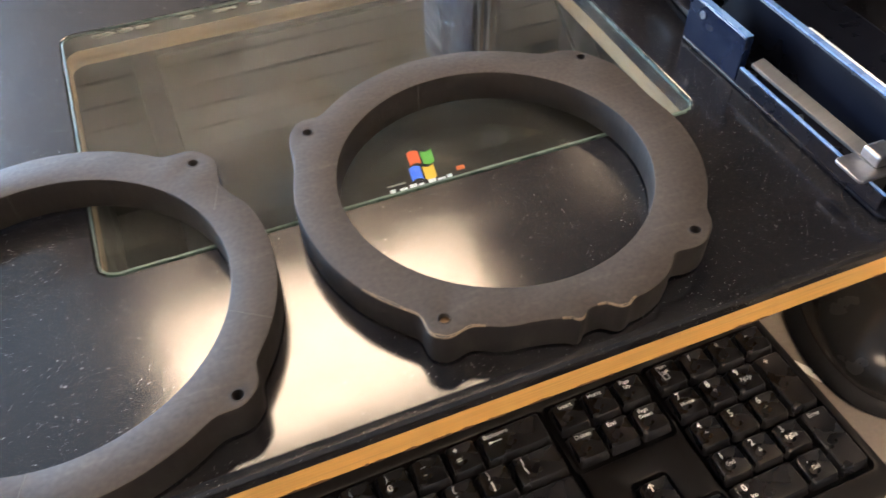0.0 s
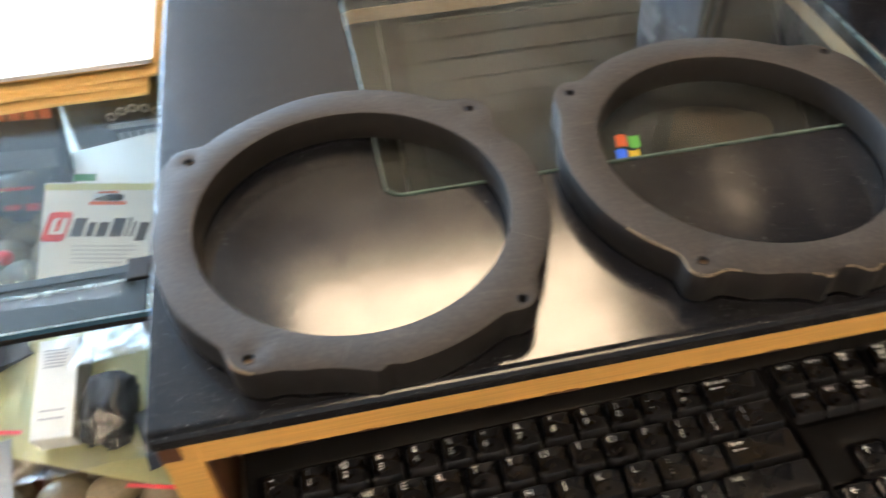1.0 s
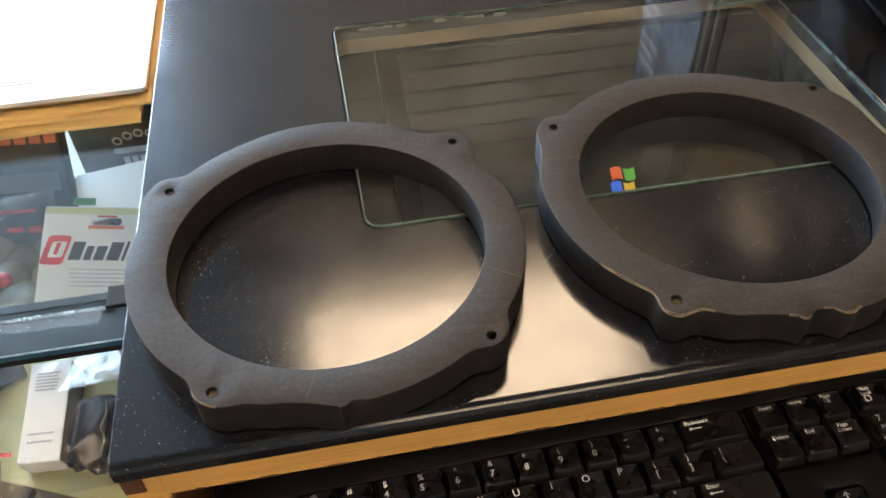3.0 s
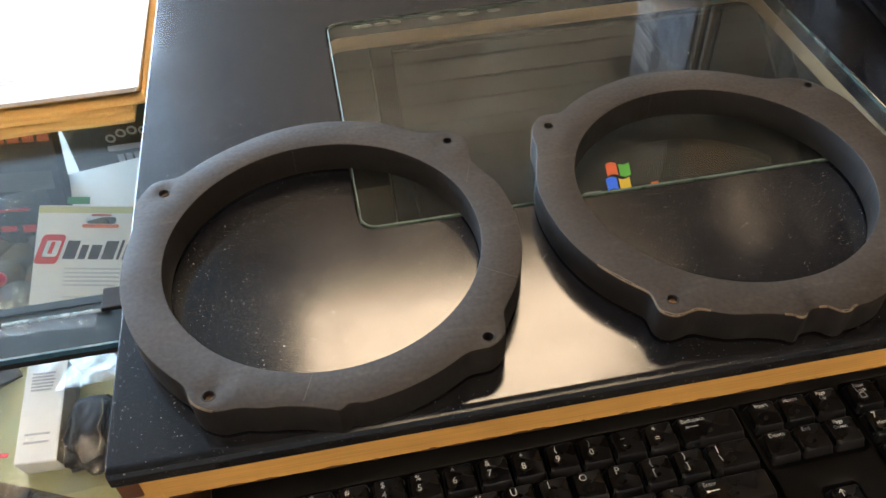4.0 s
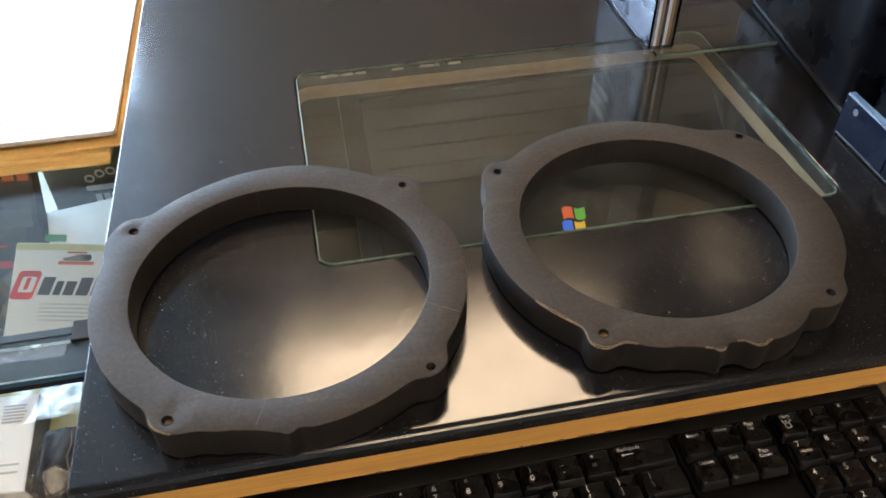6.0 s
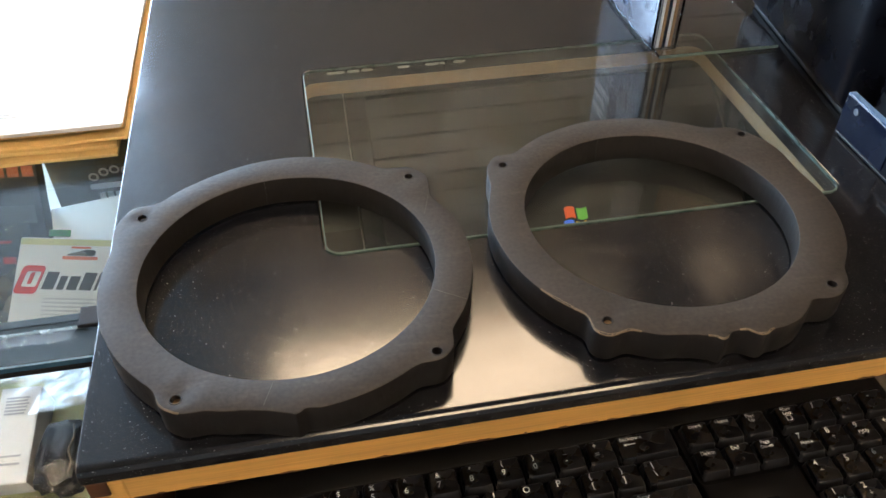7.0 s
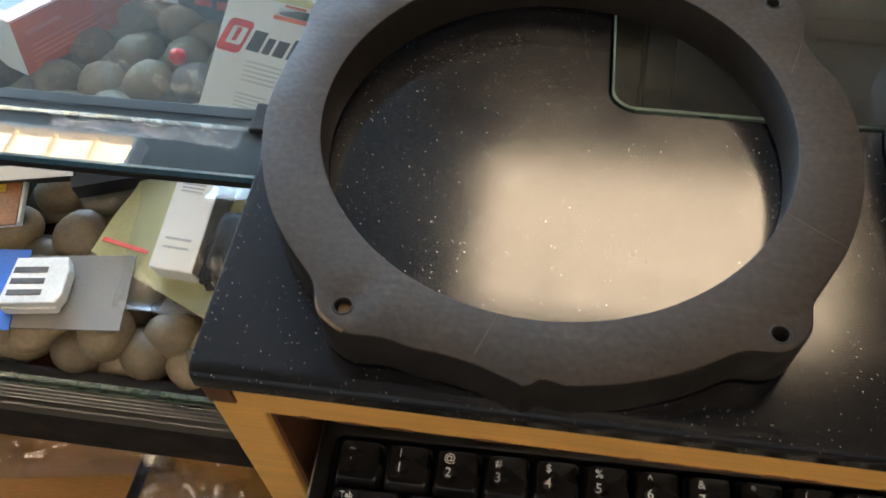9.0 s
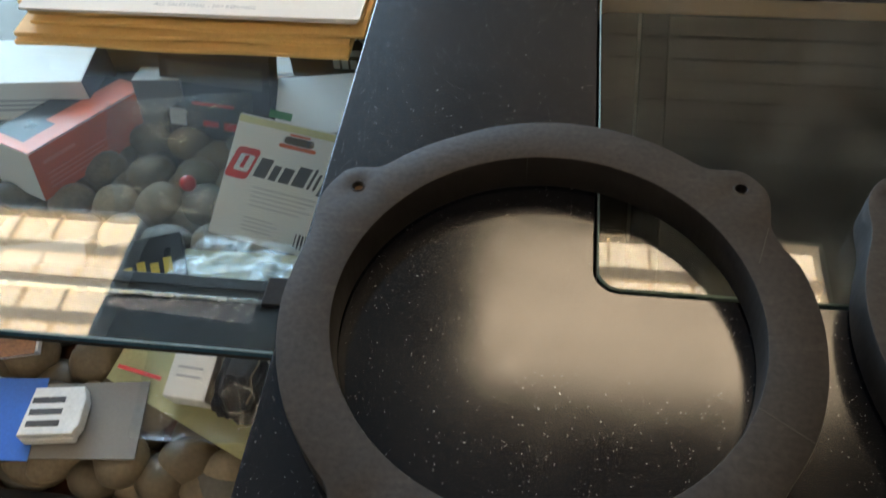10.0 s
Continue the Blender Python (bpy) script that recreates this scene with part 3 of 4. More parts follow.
        tube(((r_in - 0.0001) * ca, (r_in - 0.0001) * sa, 0.0005), ((r_in - 0.0001) * ca, (r_in - 0.0001) * sa, H - 0.0008), 0.0004, 6, b)
    part("bore_joint", b, M_PLAIN_BLACK, t)
    return t


spacer_ring(0.112, 0.1058, 0.1056, 0.0842,
            [(145, 0.0108, 13, 6), (41.5, 0.0115, 7, 9), (-47, 0.0075, 6, 6), (-124, 0.0068, 7, 6)],
            [(-88, -0.0016, 2.2), (-102, -0.0028, 7), (-91, 0.0014, 1.5), (25, -0.002, 6), (80, 0.0022, 25)],
            [(145.2, 0.1048), (41.2, 0.1082), (-48.3, 0.1075), (-124.3, 0.1052)],
            [(-24, 0.0845, 0.1055, -2), (-98, 0.0845, 0.1, -2), (20, 0.09, 0.1035, 9)], [(-129, -121, 0.0005)], (0, 3),
            "dark grey fibreboard speaker spacer ring on the counter corner")
spacer_ring(0.3405, 0.1127, 0.1058, 0.0832,
            [(140.5, 0.0095, 11, 5), (37, 0.0128, 10, 20), (-49, 0.0072, 8, 7), (-127, 0.009, 5, 4.5), (-15, 0.0045, 30, 30)],
            [(-88.5, -0.0028, 4), (-103, -0.002, 6), (-82, 0.003, 2.5), (-93.5, 0.0022, 1.8), (-72, 0.003, 8), (-59, -0.0018, 2.5)],
            [(142.1, 0.1061), (37.9, 0.1135), (-48.7, 0.1068), (-127.2, 0.1045)],
            [], [(-150, -133, 0.0012), (-133, -117, 0.0016), (-88, -78, 0.0012), (-98, -92, 0.0008)], (3,),
            "dark grey fibreboard speaker spacer ring, chipped edge, over glass")


# ---- keyboard tray, keyboard, mouse ----
tray = thing("keyboard_tray", "pull-out keyboard tray, grey-brown with pale metal side rail", "keyboard tray")
part("board", box(0.034, 0.72, -0.13, 0.115, 0.893, 0.904, 0.002), M_TRAY, tray)
part("side_rail", box(0.0305, 0.0335, -0.13, 0.115, 0.885, 0.918, 0.0008), M_ALU, tray, "pale metal rail")
for x in (0.0262, 0.721):
    part("runner", box(x, x + 0.0042, -0.02, 0.115, 0.88, 0.9, 0.0008), M_ALU, tray)

U = 0.01905


def keycap(w, h=1.0, height=0.0058):
    """A tapered key with a dished top, w by h units."""
    b = bmesh.new()
    bx, by = (w * U - 0.0012) / 2, (h * U - 0.0012) / 2
    levels = ((bx, by, 0, 0), (bx - 0.0004, by - 0.0004, 0.001, 0), (bx - 0.0011, by - 0.0011, height - 0.0007, 0.0004), (bx - 0.0018, by - 0.0018, height, 0.0004))
    rings = []
    for x, y, z, back in levels:
        rings.append([b.verts.new((px, py + back, z)) for px, py in rounded(-x, x, -y, y, 0.0016, 3)])
    for lo, hi in zip(rings, rings[1:]):
        for i in range(len(lo)):
            b.faces.new((lo[i - 1], lo[i], hi[i], hi[i - 1]))
    dish = [b.verts.new((v.co.x * 0.75, (v.co.y - 0.0005) * 0.75 + 0.0005, height - 0.0005)) for v in rings[-1]]
    n = len(dish)
    for i in range(n):
        b.faces.new((rings[-1][i - 1], rings[-1][i], dish[i], dish[i - 1]))
    b.faces.new(dish)
    b.faces.new(list(reversed(rings[0])))
    return b


CAPS = {}


def cap_mesh(w, h):
    if (w, h) not in CAPS:
        me = bpy.data.meshes.new("key")
        b = keycap(w, h)
        bmesh.ops.recalc_face_normals(b, faces=b.faces)
        b.to_mesh(me)
        b.free()
        me.materials.append(M_KEY)
        me.shade_smooth()
        me.set_sharp_from_angle(angle=radians(32))
        CAPS[w, h] = me
    return CAPS[w, h]


def keyboard():
    t = thing("keyboard", "black full-size keyboard with white printed keys", "keyboard", at=pose(0.0695, 0.0035, 0.904, 0, 0, 1.3))
    x0, x1, y0, y1 = -1.95 * U, 21.35 * U, -5.3 * U, 3.0 * U
    wells = [rounded(-1.6 * U, 13.6 * U, -4.6 * U, 0.6 * U, 0.004), rounded(13.68 * U, 16.82 * U, -1.6 * U, 0.6 * U, 0.003), rounded(16.93 * U, 21.07 * U, -4.6 * U, 0.6 * U, 0.004),
             rounded(-1.6 * U, -0.4 * U, 1.6 * U, 2.7 * U, 0.003), rounded(0.4 * U, 13.6 * U, 1.6 * U, 2.7 * U, 0.003), rounded(13.68 * U, 16.82 * U, -4.6 * U, -3.45 * U, 0.003), rounded(14.7 * U, 15.8 * U, -3.44 * U, -2.4 * U, 0.003)]
    part("body", plate([rounded(x0, x1, y0, y1, 0.012), *wells], 0.003, 0.0205, 0.0016, 2), M_KBODY, t, smooth=40)
    part("base", plate([rounded(x0 + 0.002, x1 - 0.002, y0 + 0.002, y1 - 0.002, 0.012)], 0.0, 0.0145), M_KBODY, t)
    keys = []
    for i, s in enumerate(("~ `", "! 1", "@ 2", "# 3", "$ 4", "% 5", "^ 6", "& 7", "* 8", "( 9", ") 0", "_ -", "+ =")):
        keys.append((i - 1, 0, 1, 1, s))
    keys.append((12.5, 0, 2, 1, "Backspace"))
    keys.append((-0.75, -1, 1.5, 1, "Tab"))
    keys += [(0.5 + i, -1, 1, 1, c) for i, c in enumerate("QWERTYUIOP")] + [(10.5, -1, 1, 1, "{ ["), (11.5, -1, 1, 1, "} ]"), (12.75, -1, 1.5, 1, "| \\")]
    keys.append((-0.625, -2, 1.75, 1, "Caps"))
    keys += [(0.75 + i, -2, 1, 1, c) for i, c in enumerate("ASDFGHJKL")] + [(9.75, -2, 1, 1, ": ;"), (10.75, -2, 1, 1, "\" '"), (12.375, -2, 2.25, 1, "Enter")]
    keys.append((-0.375, -3, 2.25, 1, "Shift"))
    keys += [(1.25 + i, -3, 1, 1, c) for i, c in enumerate("ZXCVBNM")] + [(8.25, -3, 1, 1, "< ,"), (9.25, -3, 1, 1, "> ."), (10.25, -3, 1, 1, "? /"), (12.125, -3, 2.75, 1, "Shift")]
    for x, w, s in ((-0.875, 1.25, "Ctrl"), (0.375, 1.25, ""), (1.625, 1.25, "Alt"), (5.375, 6.25, ""), (9.125, 1.25, "Alt"), (10.375, 1.25, ""), (11.625, 1.25, ""), (12.875, 1.25, "Ctrl")):
        keys.append((x, -4, w, 1, s))
    for i, s in enumerate(("Insert", "Home", "Page\nUp")):
        keys.append((14.25 + i, 0, 1, 1, s))
    for i, s in enumerate(("Delete", "End", "Page\nDown")):
        keys.append((14.25 + i, -1, 1, 1, s))
    keys += [(15.25, -3, 1, 1, "\u2191"), (14.25, -4, 1, 1, "\u2190"), (15.25, -4, 1, 1, "\u2193"), (16.25, -4, 1, 1, "\u2192")]
    keys += [(17.5, 0, 1, 1, "Num\nLock"), (18.5, 0, 1, 1, "/"), (19.5, 0, 1, 1, "*"), (20.5, 0, 1, 1, "-"), (20.5, -1.5, 1, 2, "+"), (20.5, -3.5, 1, 2, "Enter")]
    for r, row in enumerate((("7\nHome", "8\n\u2191", "9\nPgUp"), ("4\n\u2190", "5", "6\n\u2192"), ("1\nEnd", "2\n\u2193", "3\nPgDn"))):
        keys += [(17.5 + i, -1 - r, 1, 1, s) for i, s in enumerate(row)]
    keys += [(18, -4, 2, 1, "0\nIns"), (19.5, -4, 1, 1, ".\nDel")]
    keys.append((-1, 2.15, 1, 1, "Esc"))
    keys += [(1 + i + (0.5 if i > 3 else 0) + (0.5 if i > 7 else 0), 2.15, 1, 1, "F%d" % (i + 1)) for i in range(12)]
    for x, y, w, h, s in keys:
        z = 0.0182 + 0.0012 * max(0, y + 2) / 2
        k = part("key", cap_mesh(w, h), None, t, m=pose(x * U, y * U, z, 1.5 if y > -1 else 0.5))
        left, top = -w * U / 2 + 0.0052, h * U / 2 - 0.0042
        zt = 0.0067
        marks = []
        if " " in s:
            a, c = s.split(" ")
            marks = [(a, 0.0046, left + 0.0012, top - 0.0008), (c, 0.0053, left + 0.0012, top - 0.0065)]
        elif "\n" in s:
            a, c = s.split("\n")
            if a.isalpha():
                marks = [(a, 0.0032, left + 0.0022, top), (c, 0.0032, left + 0.0022, top - 0.0031)]
            else:
                marks = [(a, 0.0053, left + 0.0004, top - 0.0006), (c, 0.0032, left + 0.0018 + 0.0003 * len(c), top - 0.0056)]
        elif len(s) > 1:
            marks = [(s, 0.0034, left + 0.00055 * len(s) + 0.0002, top - 0.0002)]
        elif s:
            marks = [(s, 0.0058, left + 0.0012, top - 0.0012)]
        for text, size, mx, my in marks:
            part("print", lettering(text, size), None, k, m=pose(mx, my, zt + 0.00016))
        if s == "Backspace" or (s == "Enter" and w > 2):
            part("print", bars([(left, left + 0.007, top - 0.0042, top - 0.0037), (left - 0.0002, left + 0.0014, top - 0.0046, top - 0.0033)], lift=0.0002), M_LEGEND, k, m=pose(0, 0, zt))
        if s == "Num\nLock":
            part("print", plate([rounded(left - 0.0001, left + 0.0035, top - 0.0082, top - 0.0045, 0.0006, 3), rounded(left + 0.0003, left + 0.0031, top - 0.0078, top - 0.0049, 0.0005, 3)], zt, zt + 0.0002), M_LEGEND, k)
        if s in ("E", "Y", "U", "I", "O", "P", "T", "R"):
            part("print", bars([(-0.0045, -0.0033, 0, 0.0009), (-0.0028, 0.0018, 0, 0.0008)], lift=0.0002), M_LEGEND, k, m=pose(0, -0.0074, 0.0042, 60))


keyboard()


def mouse():
    t = thing("computer_mouse", "glossy black computer mouse on the tray", "mouse", at=pose(0.539, 0.008, 0.9042, 0, 0, -14))
    b = bmesh.new()
    bmesh.ops.create_uvsphere(b, u_segments=36, v_segments=20, radius=1)
    for v in b.verts:
        x, y, z = v.co
        v.co = Vector((x * 0.034 * (1 - 0.12 * y), y * 0.06, max(-0.3, z) * 0.033 * (1 - 0.22 * y) + 0.0098))
    part("shell", b, M_MOUSE, t, smooth=50)
    b = bmesh.new()
    bmesh.ops.create_uvsphere(b, u_segments=36, v_segments=16, radius=1)
    for v in b.verts:
        x, y, z = v.co
        v.co = Vector((x * 0.041 * (1 - 0.1 * y), y * 0.066, max(-0.1, z) * 0.016 + 0.0018))
    part("skirt", b, M_PART, t, "matt black flared side", smooth=50)
    part("wheel", tube((-0.0035, 0.033, 0.033), (0.0035, 0.033, 0.033), 0.0075, 18), M_KBODY, t, "ribbed rubber scroll wheel")
    part("button_gap", box(-0.0004, 0.0004, 0.012, 0.054, 0.012, 0.0398), M_PLAIN_BLACK, t)


mouse()
slip = part("paper_slip", plate([[(-0.004, 0.012), (-0.001, 0.011), (0.0045, -0.003), (0.002, -0.0035), (0.0035, -0.012), (0.001, -0.011), (-0.001, -0.002)]], 0, 0.0006), M_PAPER, None, m=pose(0.4915, -0.005, 0.9044, 0, 0, 12))
tagged(slip, "small torn white paper slip beside the mouse", "paper")

# ---- display case ----
case = thing("display_case", "glass display case with black metal frame and track", "display case")
DX0, DX1, DY0, DY1 = -1.3, -0.0015, 0.108, 0.66
top = plate([rounded(DX0, DX1, DY0, DY1, 0.002, 2)], 0.9605, 0.966, 0.0008, 1)
# bevel gets the pale highlight colour, upright edge the dark blue
for f in top.faces:
    f.material_index = 0 if abs(f.normal.z) > 0.9 else 2 if f.normal.z > 0.3 else 1
g = part("glass_top", top, [M_GLASS, M_CASE_EDGE, M_CASE_ARRIS], case, "clear glass top with polished blue edge")
g.visible_shadow = False
part("rear_header", box(DX0, -0.012, 0.1098, 0.152, 0.9545, 0.9588, 0.0008), M_BLACK_METAL, case, "black door header under the glass")
part("chrome_strip", box(DX0, -0.02, 0.1365, 0.1392, 0.9582, 0.9602, 0.0004), M_CHROME, case, "bright trim strip")
part("header_lip", box(DX0, -0.02, 0.1445, 0.1475, 0.9582, 0.9598, 0.0003), M_BLACK_METAL, case)
part("clamp", box(-0.0225, -0.0085, 0.132, 0.149, 0.9662, 0.9692, 0.001), M_BLACK_METAL, case, "black corner clamp")
for x in (-0.0038,):
    s = part("side_glass", box(x - 0.0014, x + 0.0014, 0.16, 0.645, 0.672, 0.96), M_GLASS, case)
    s.visible_shadow = False
part("side_post", box(-0.0185, -0.0125, 0.113, 0.12, 0.672, 0.954, 0.0008), M_ALU, case, "thin bright side channel")
s = part("front_glass", box(DX0, -0.02, 0.645, 0.651, 0.672, 0.96), M_GLASS, case)
s.visible_shadow = False
# added board: hides the daylit floor behind the crown sticker
part("view_block_board", box(-0.19, -0.02, 0.6512, 0.6545, 0.672, 0.9445), M_PANEL, case, "dark card added behind the front glass to block the bright view")
part("front_rail", box(DX0, -0.0195, 0.6515, 0.662, 0.945, 0.96, 0.001), M_BLACK_METAL, case)
# darkness of the gaps between pebbles is put into the deck's colour
part("deck", box(DX0, -0.0125, 0.128, 0.655, 0.655, 0.67), M_WOOD_DARK, case, "dark wooden deck under the pebbles")
for k in range(6):
    z, d = 0.6898 - 0.0056 * k, 0.0008 * k
    part("door_track", box(DX0, -0.013, 0.1135 - d, 0.1175, z - 0.0008, z + 0.0009, 0.0003), M_EDGE if k < 2 else M_ALU, case, "thin bright rib of the sliding door track")
part("track_body", box(DX0, -0.013, 0.1155, 0.1265, 0.60, 0.6885), M_BLACK_METAL, case)
part("lower_rail", box(DX0, -0.013, 0.106, 0.1154, 0.64, 0.656, 0.0015), M_TRACK, case, "dull metal rail")
part("lower_fascia", box(DX0, -0.013, 0.11, 0.1154, 0.565, 0.639, 0.0015), M_BLACK_METAL, case)
part("lower_side", box(-0.0125, -0.0085, 0.13, 0.655, 0.0, 0.655), M_WOOD, case)
part("lower_shelf", box(DX0, -0.0135, 0.06, 0.655, 0.40, 0.42, 0.001), M_SHELF, case, "orange wood lower shelf")
part("lower_front", box(DX0, -0.0135, 0.656, 0.67, 0.0, 0.655), M_SHELF, case)
part("far_end", box(DX0 - 0.01, DX0, 0.11, 0.66, 0.0, 0.96), M_BLACK_METAL, case)

tape = bmesh.new()
n = 14
rows = []
for i in range(n + 1):
    u = i / n
    x = -0.115 + 0.09 * u
    w = 0.0025 + 0.005 * u + 0.001 * noise.noise((u * 7, 1.3, 0))
    rows.append([tape.verts.new((x, y, 0.9664 + 0.00012 * abs(noise.noise((u * 9, y * 300, 2))))) for y in (0.1295 - w, 0.1295 + w * 0.7)])
for p, q in zip(rows, rows[1:]):
    tape.faces.new((p[0], q[0], q[1], p[1]))
bmesh.ops.solidify(tape, geom=tape.faces[:], thickness=0.0003)
tagged(part("tape_scrap", tape, M_TAPE_CLEAR), "wrinkled scrap of clear tape on the case glass", "tape")

# pebbles
PEBBLE_ROW = [(-0.07, 3), (-0.122, 4), (-0.17, 1), (-0.222, 2), (-0.276, 5), (-0.327, 6), (-0.376, 7), (-0.43, 1)]
bed = thing("pebble_bed", "bed of smooth brown and grey river pebbles", "pebbles")
shapes = []
for k in range(8):
    b = bmesh.new()
    bmesh.ops.create_icosphere(b, subdivisions=3, radius=1)
    sx, sy, sz = random.uniform(0.023, 0.033), random.uniform(0.017, 0.023), random.uniform(0.013, 0.018)
    for v in b.verts:
        k2 = 1 + 0.1 * noise.noise(v.co * 0.9 + Vector((k * 5.1, 0, 0)))
        v.co = Vector((v.co.x * sx * (1 + 0.12 * v.co.y), v.co.y * sy, v.co.z * sz)) * k2
    me = bpy.data.meshes.new("pebble")
    b.to_mesh(me)
    b.free()
    me.materials.append(M_PEBBLE if k % 4 else M_PEBBLE_GREY)
    me.shade_smooth()
    shapes.append(me)
for layer, (z, step) in enumerate(((0.682, 0.05), (0.697, 0.05))):
    for iy in range(11):
        for ix in range(13):
            x = -0.04 - ix * step + random.uniform(-0.009, 0.009) - (0.02 if (iy + layer) % 2 else 0)
            y = 0.146 + iy * 0.043 + random.uniform(-0.006, 0.006) + (0.01 if layer else 0)
            if x < -0.66 or y > 0.625 or y < 0.141 or x > -0.045:
                continue
            part("pebble", shapes[random.randrange(8)], None, bed, m=pose(x, y, z + random.uniform(-0.004, 0.004), random.uniform(-14, 14), random.uniform(-14, 14), random.uniform(-50, 50)))


for x, k in PEBBLE_ROW:
    part("pebble", shapes[k], None, bed, m=pose(x, 0.1435 + 0.003 * (k % 2), 0.688, 0, 6 * (k % 3) - 6, 8 * (k % 4) - 10))

# ---- things in the case ----
def carton(name, size, at, mats, label, category="box", prints=()):
    """A small cardboard box: body with folded edges, an end flap line, printed panels. mats: body, then top, front, end panels."""
    t = thing(name, label, category, at=at)
    w, d, h = size
    part("body", box(0, w, 0, d, 0, h, 0.0006), mats[0], t)
    e = 0.0005
    if mats[1]:
        part("top_panel", box(e, w - e, e, d - e, h - 0.0002, h + 0.0004), mats[1], t)
    if mats[2]:
        part("front_panel", box(e, w - e, -0.0004, 0.0002, e, h - e), mats[2], t)
    if mats[3]:
        part("end_panel", box(w - 0.0002, w + 0.0004, e, d - e, e, h - e), mats[3], t)
    for face, rows, mm in prints:
        if face == "top":
            part("print_bar", bars(rows), mm, t, m=pose(0, 0, h + 0.0004))
        elif face == "front":
            part("print_bar", bars(rows), mm, t, m=pose(0, -0.0004, 0, 90, 0, 0))
        else:
            part("print_bar", bars(rows), mm, t, m=pose(w + 0.0004, 0, 0, 90, 0, 90))
    return t


def text_rows(x0, x1, y0, y1, n, seed=1, fill=0.55):
    r = random.Random(seed)
    step = (y1 - y0) / n
    return [(x0, x0 + (x1 - x0) * r.uniform(0.6, 1.0), y0 + step * i, y0 + step * (i + fill)) for i in range(n)]


# orange-red carton and its neighbours
carton("orange_carton", (0.146, 0.064, 0.0535), pose(-0.369, 0.3975, 0.7122, -3, 10.8, 67), (M_PAPER, M_BOX_BLACK, M_ORANGE, None),
       "orange-red and white product carton on the pebbles", prints=(("front", [(0.012, 0.1, 0.009, 0.0105), (0.012, 0.1, 0.014, 0.0155), (0.012, 0.08, 0.019, 0.0205), (0.012, 0.095, 0.024, 0.0255), (0.012, 0.05, 0.036, 0.04)], M_PINK), ("top", [(0.0005, 0.1455, 0.0005, 0.02), (0.0005, 0.012, 0.02, 0.0635), (0.05, 0.1455, 0.02, 0.034)], M_ORANGE)))
carton("white_carton", (0.132, 0.07, 0.048), pose(-0.487, 0.495, 0.72, 0, 0, 6), (M_PAPER, M_PAPER, M_PAPER, M_BOX_NAVY), "white product carton with dark end", prints=(("front", text_rows(0.02, 0.1, 0.012, 0.03, 3), M_SILVER),))
carton("black_carton", (0.12, 0.02, 0.128), pose(-0.288, 0.508, 0.703, -25, 0, -6), (M_BOX_BLACK, None, None, None), "black video box with orange title bars", prints=(
    ("front", [(0.012 + 0.0155 * i, 0.012 + 0.0155 * i + 0.012, 0.11, 0.122) for i in range(7)], M_ORANGE),
    ("front", [(0.01, 0.112, 0.058, 0.078)], M_TRACK),
    ("front", [(0.008, 0.026, 0.012, 0.03)], M_SILVER),
    ("front", [(0.034, 0.08, 0.036, 0.039), (0.045, 0.062, 0.014, 0.02), (0.068, 0.082, 0.012, 0.02)], M_RED)))
carton("blue_carton", (0.15, 0.05, 0.07), pose(-0.448, 0.585, 0.722, -20, 0, -3), (M_BOX_NAVY, None, None, None), "dark blue carton with olive print bars", prints=(
    ("front", [(0.06 + 0.025 * i, 0.06 + 0.025 * i + 0.018, 0.04, 0.062) for i in range(3)], M_OLIVE), ("front", [(0.01, 0.14, 0.006, 0.03)], M_TRACK)))
carton("grey_carton", (0.05, 0.03, 0.055), pose(-0.311, 0.512, 0.706, -12, 0, 4), (M_GREY_CARD, None, None, None), "plain grey carton standing in the pebbles")

# hanging card pack with red mark
pack = thing("card_pack", "white header card with red mark in a clear bag", "product card", at=pose(-0.191, 0.340, 0.7175, 34, 0, -13))
part("card", plate([rounded(0, 0.108, 0.024, 0.135, 0.002, 3), rounded(0.048, 0.078, 0.117, 0.124, 0.0034, 5)], 0, 0.0012), M_PAPER, pack)
part("yellow_band", box(0.0005, 0.1075, 0.1275, 0.134, 0.001, 0.0016), M_YELLOW, pack)
SLANT = Matrix(((1, 0.28, 0, -0.026), (0, 1, 0, 0), (0, 0, 1, 0), (0, 0, 0, 1)))


def slanted(b):
    bmesh.ops.transform(b, matrix=SLANT, verts=b.verts)
    return b


part("red_mark", slanted(plate([rounded(0.004, 0.027, 0.077, 0.106, 0.004, 4), rounded(0.0095, 0.031, 0.084, 0.1, 0.002, 3)][:1] + [rounded(0.0095, 0.0245, 0.084, 0.1, 0.002, 3)], 0.001, 0.0017)), M_RED, pack, "plain red mark")
part("red_mark", slanted(box(0.0145, 0.0185, 0.087, 0.099, 0.001, 0.0017, 0.0002)), M_RED, pack)
part("orange_mark", plate([rounded(0.045, 0.081, 0.113, 0.1165, 0.0015, 3)], 0.001, 0.0017), M_ORANGE, pack)
part("orange_mark", plate([rounded(0.053, 0.073, 0.1245, 0.1265, 0.0009, 3)], 0.001, 0.0017), M_ORANGE, pack)
part("print_bar", slanted(bars([(0.031, 0.043, 0.082, 0.1), (0.046, 0.053, 0.082, 0.096), (0.056, 0.066, 0.082, 0.096), (0.069, 0.081, 0.082, 0.1), (0.084, 0.0865, 0.082, 0.101), (0.0895, 0.092, 0.082, 0.097), (0.0955, 0.105, 0.078, 0.096)])), M_TEXT, pack, "dark brand word as plain bars", m=pose(0, 0, 0.0012))
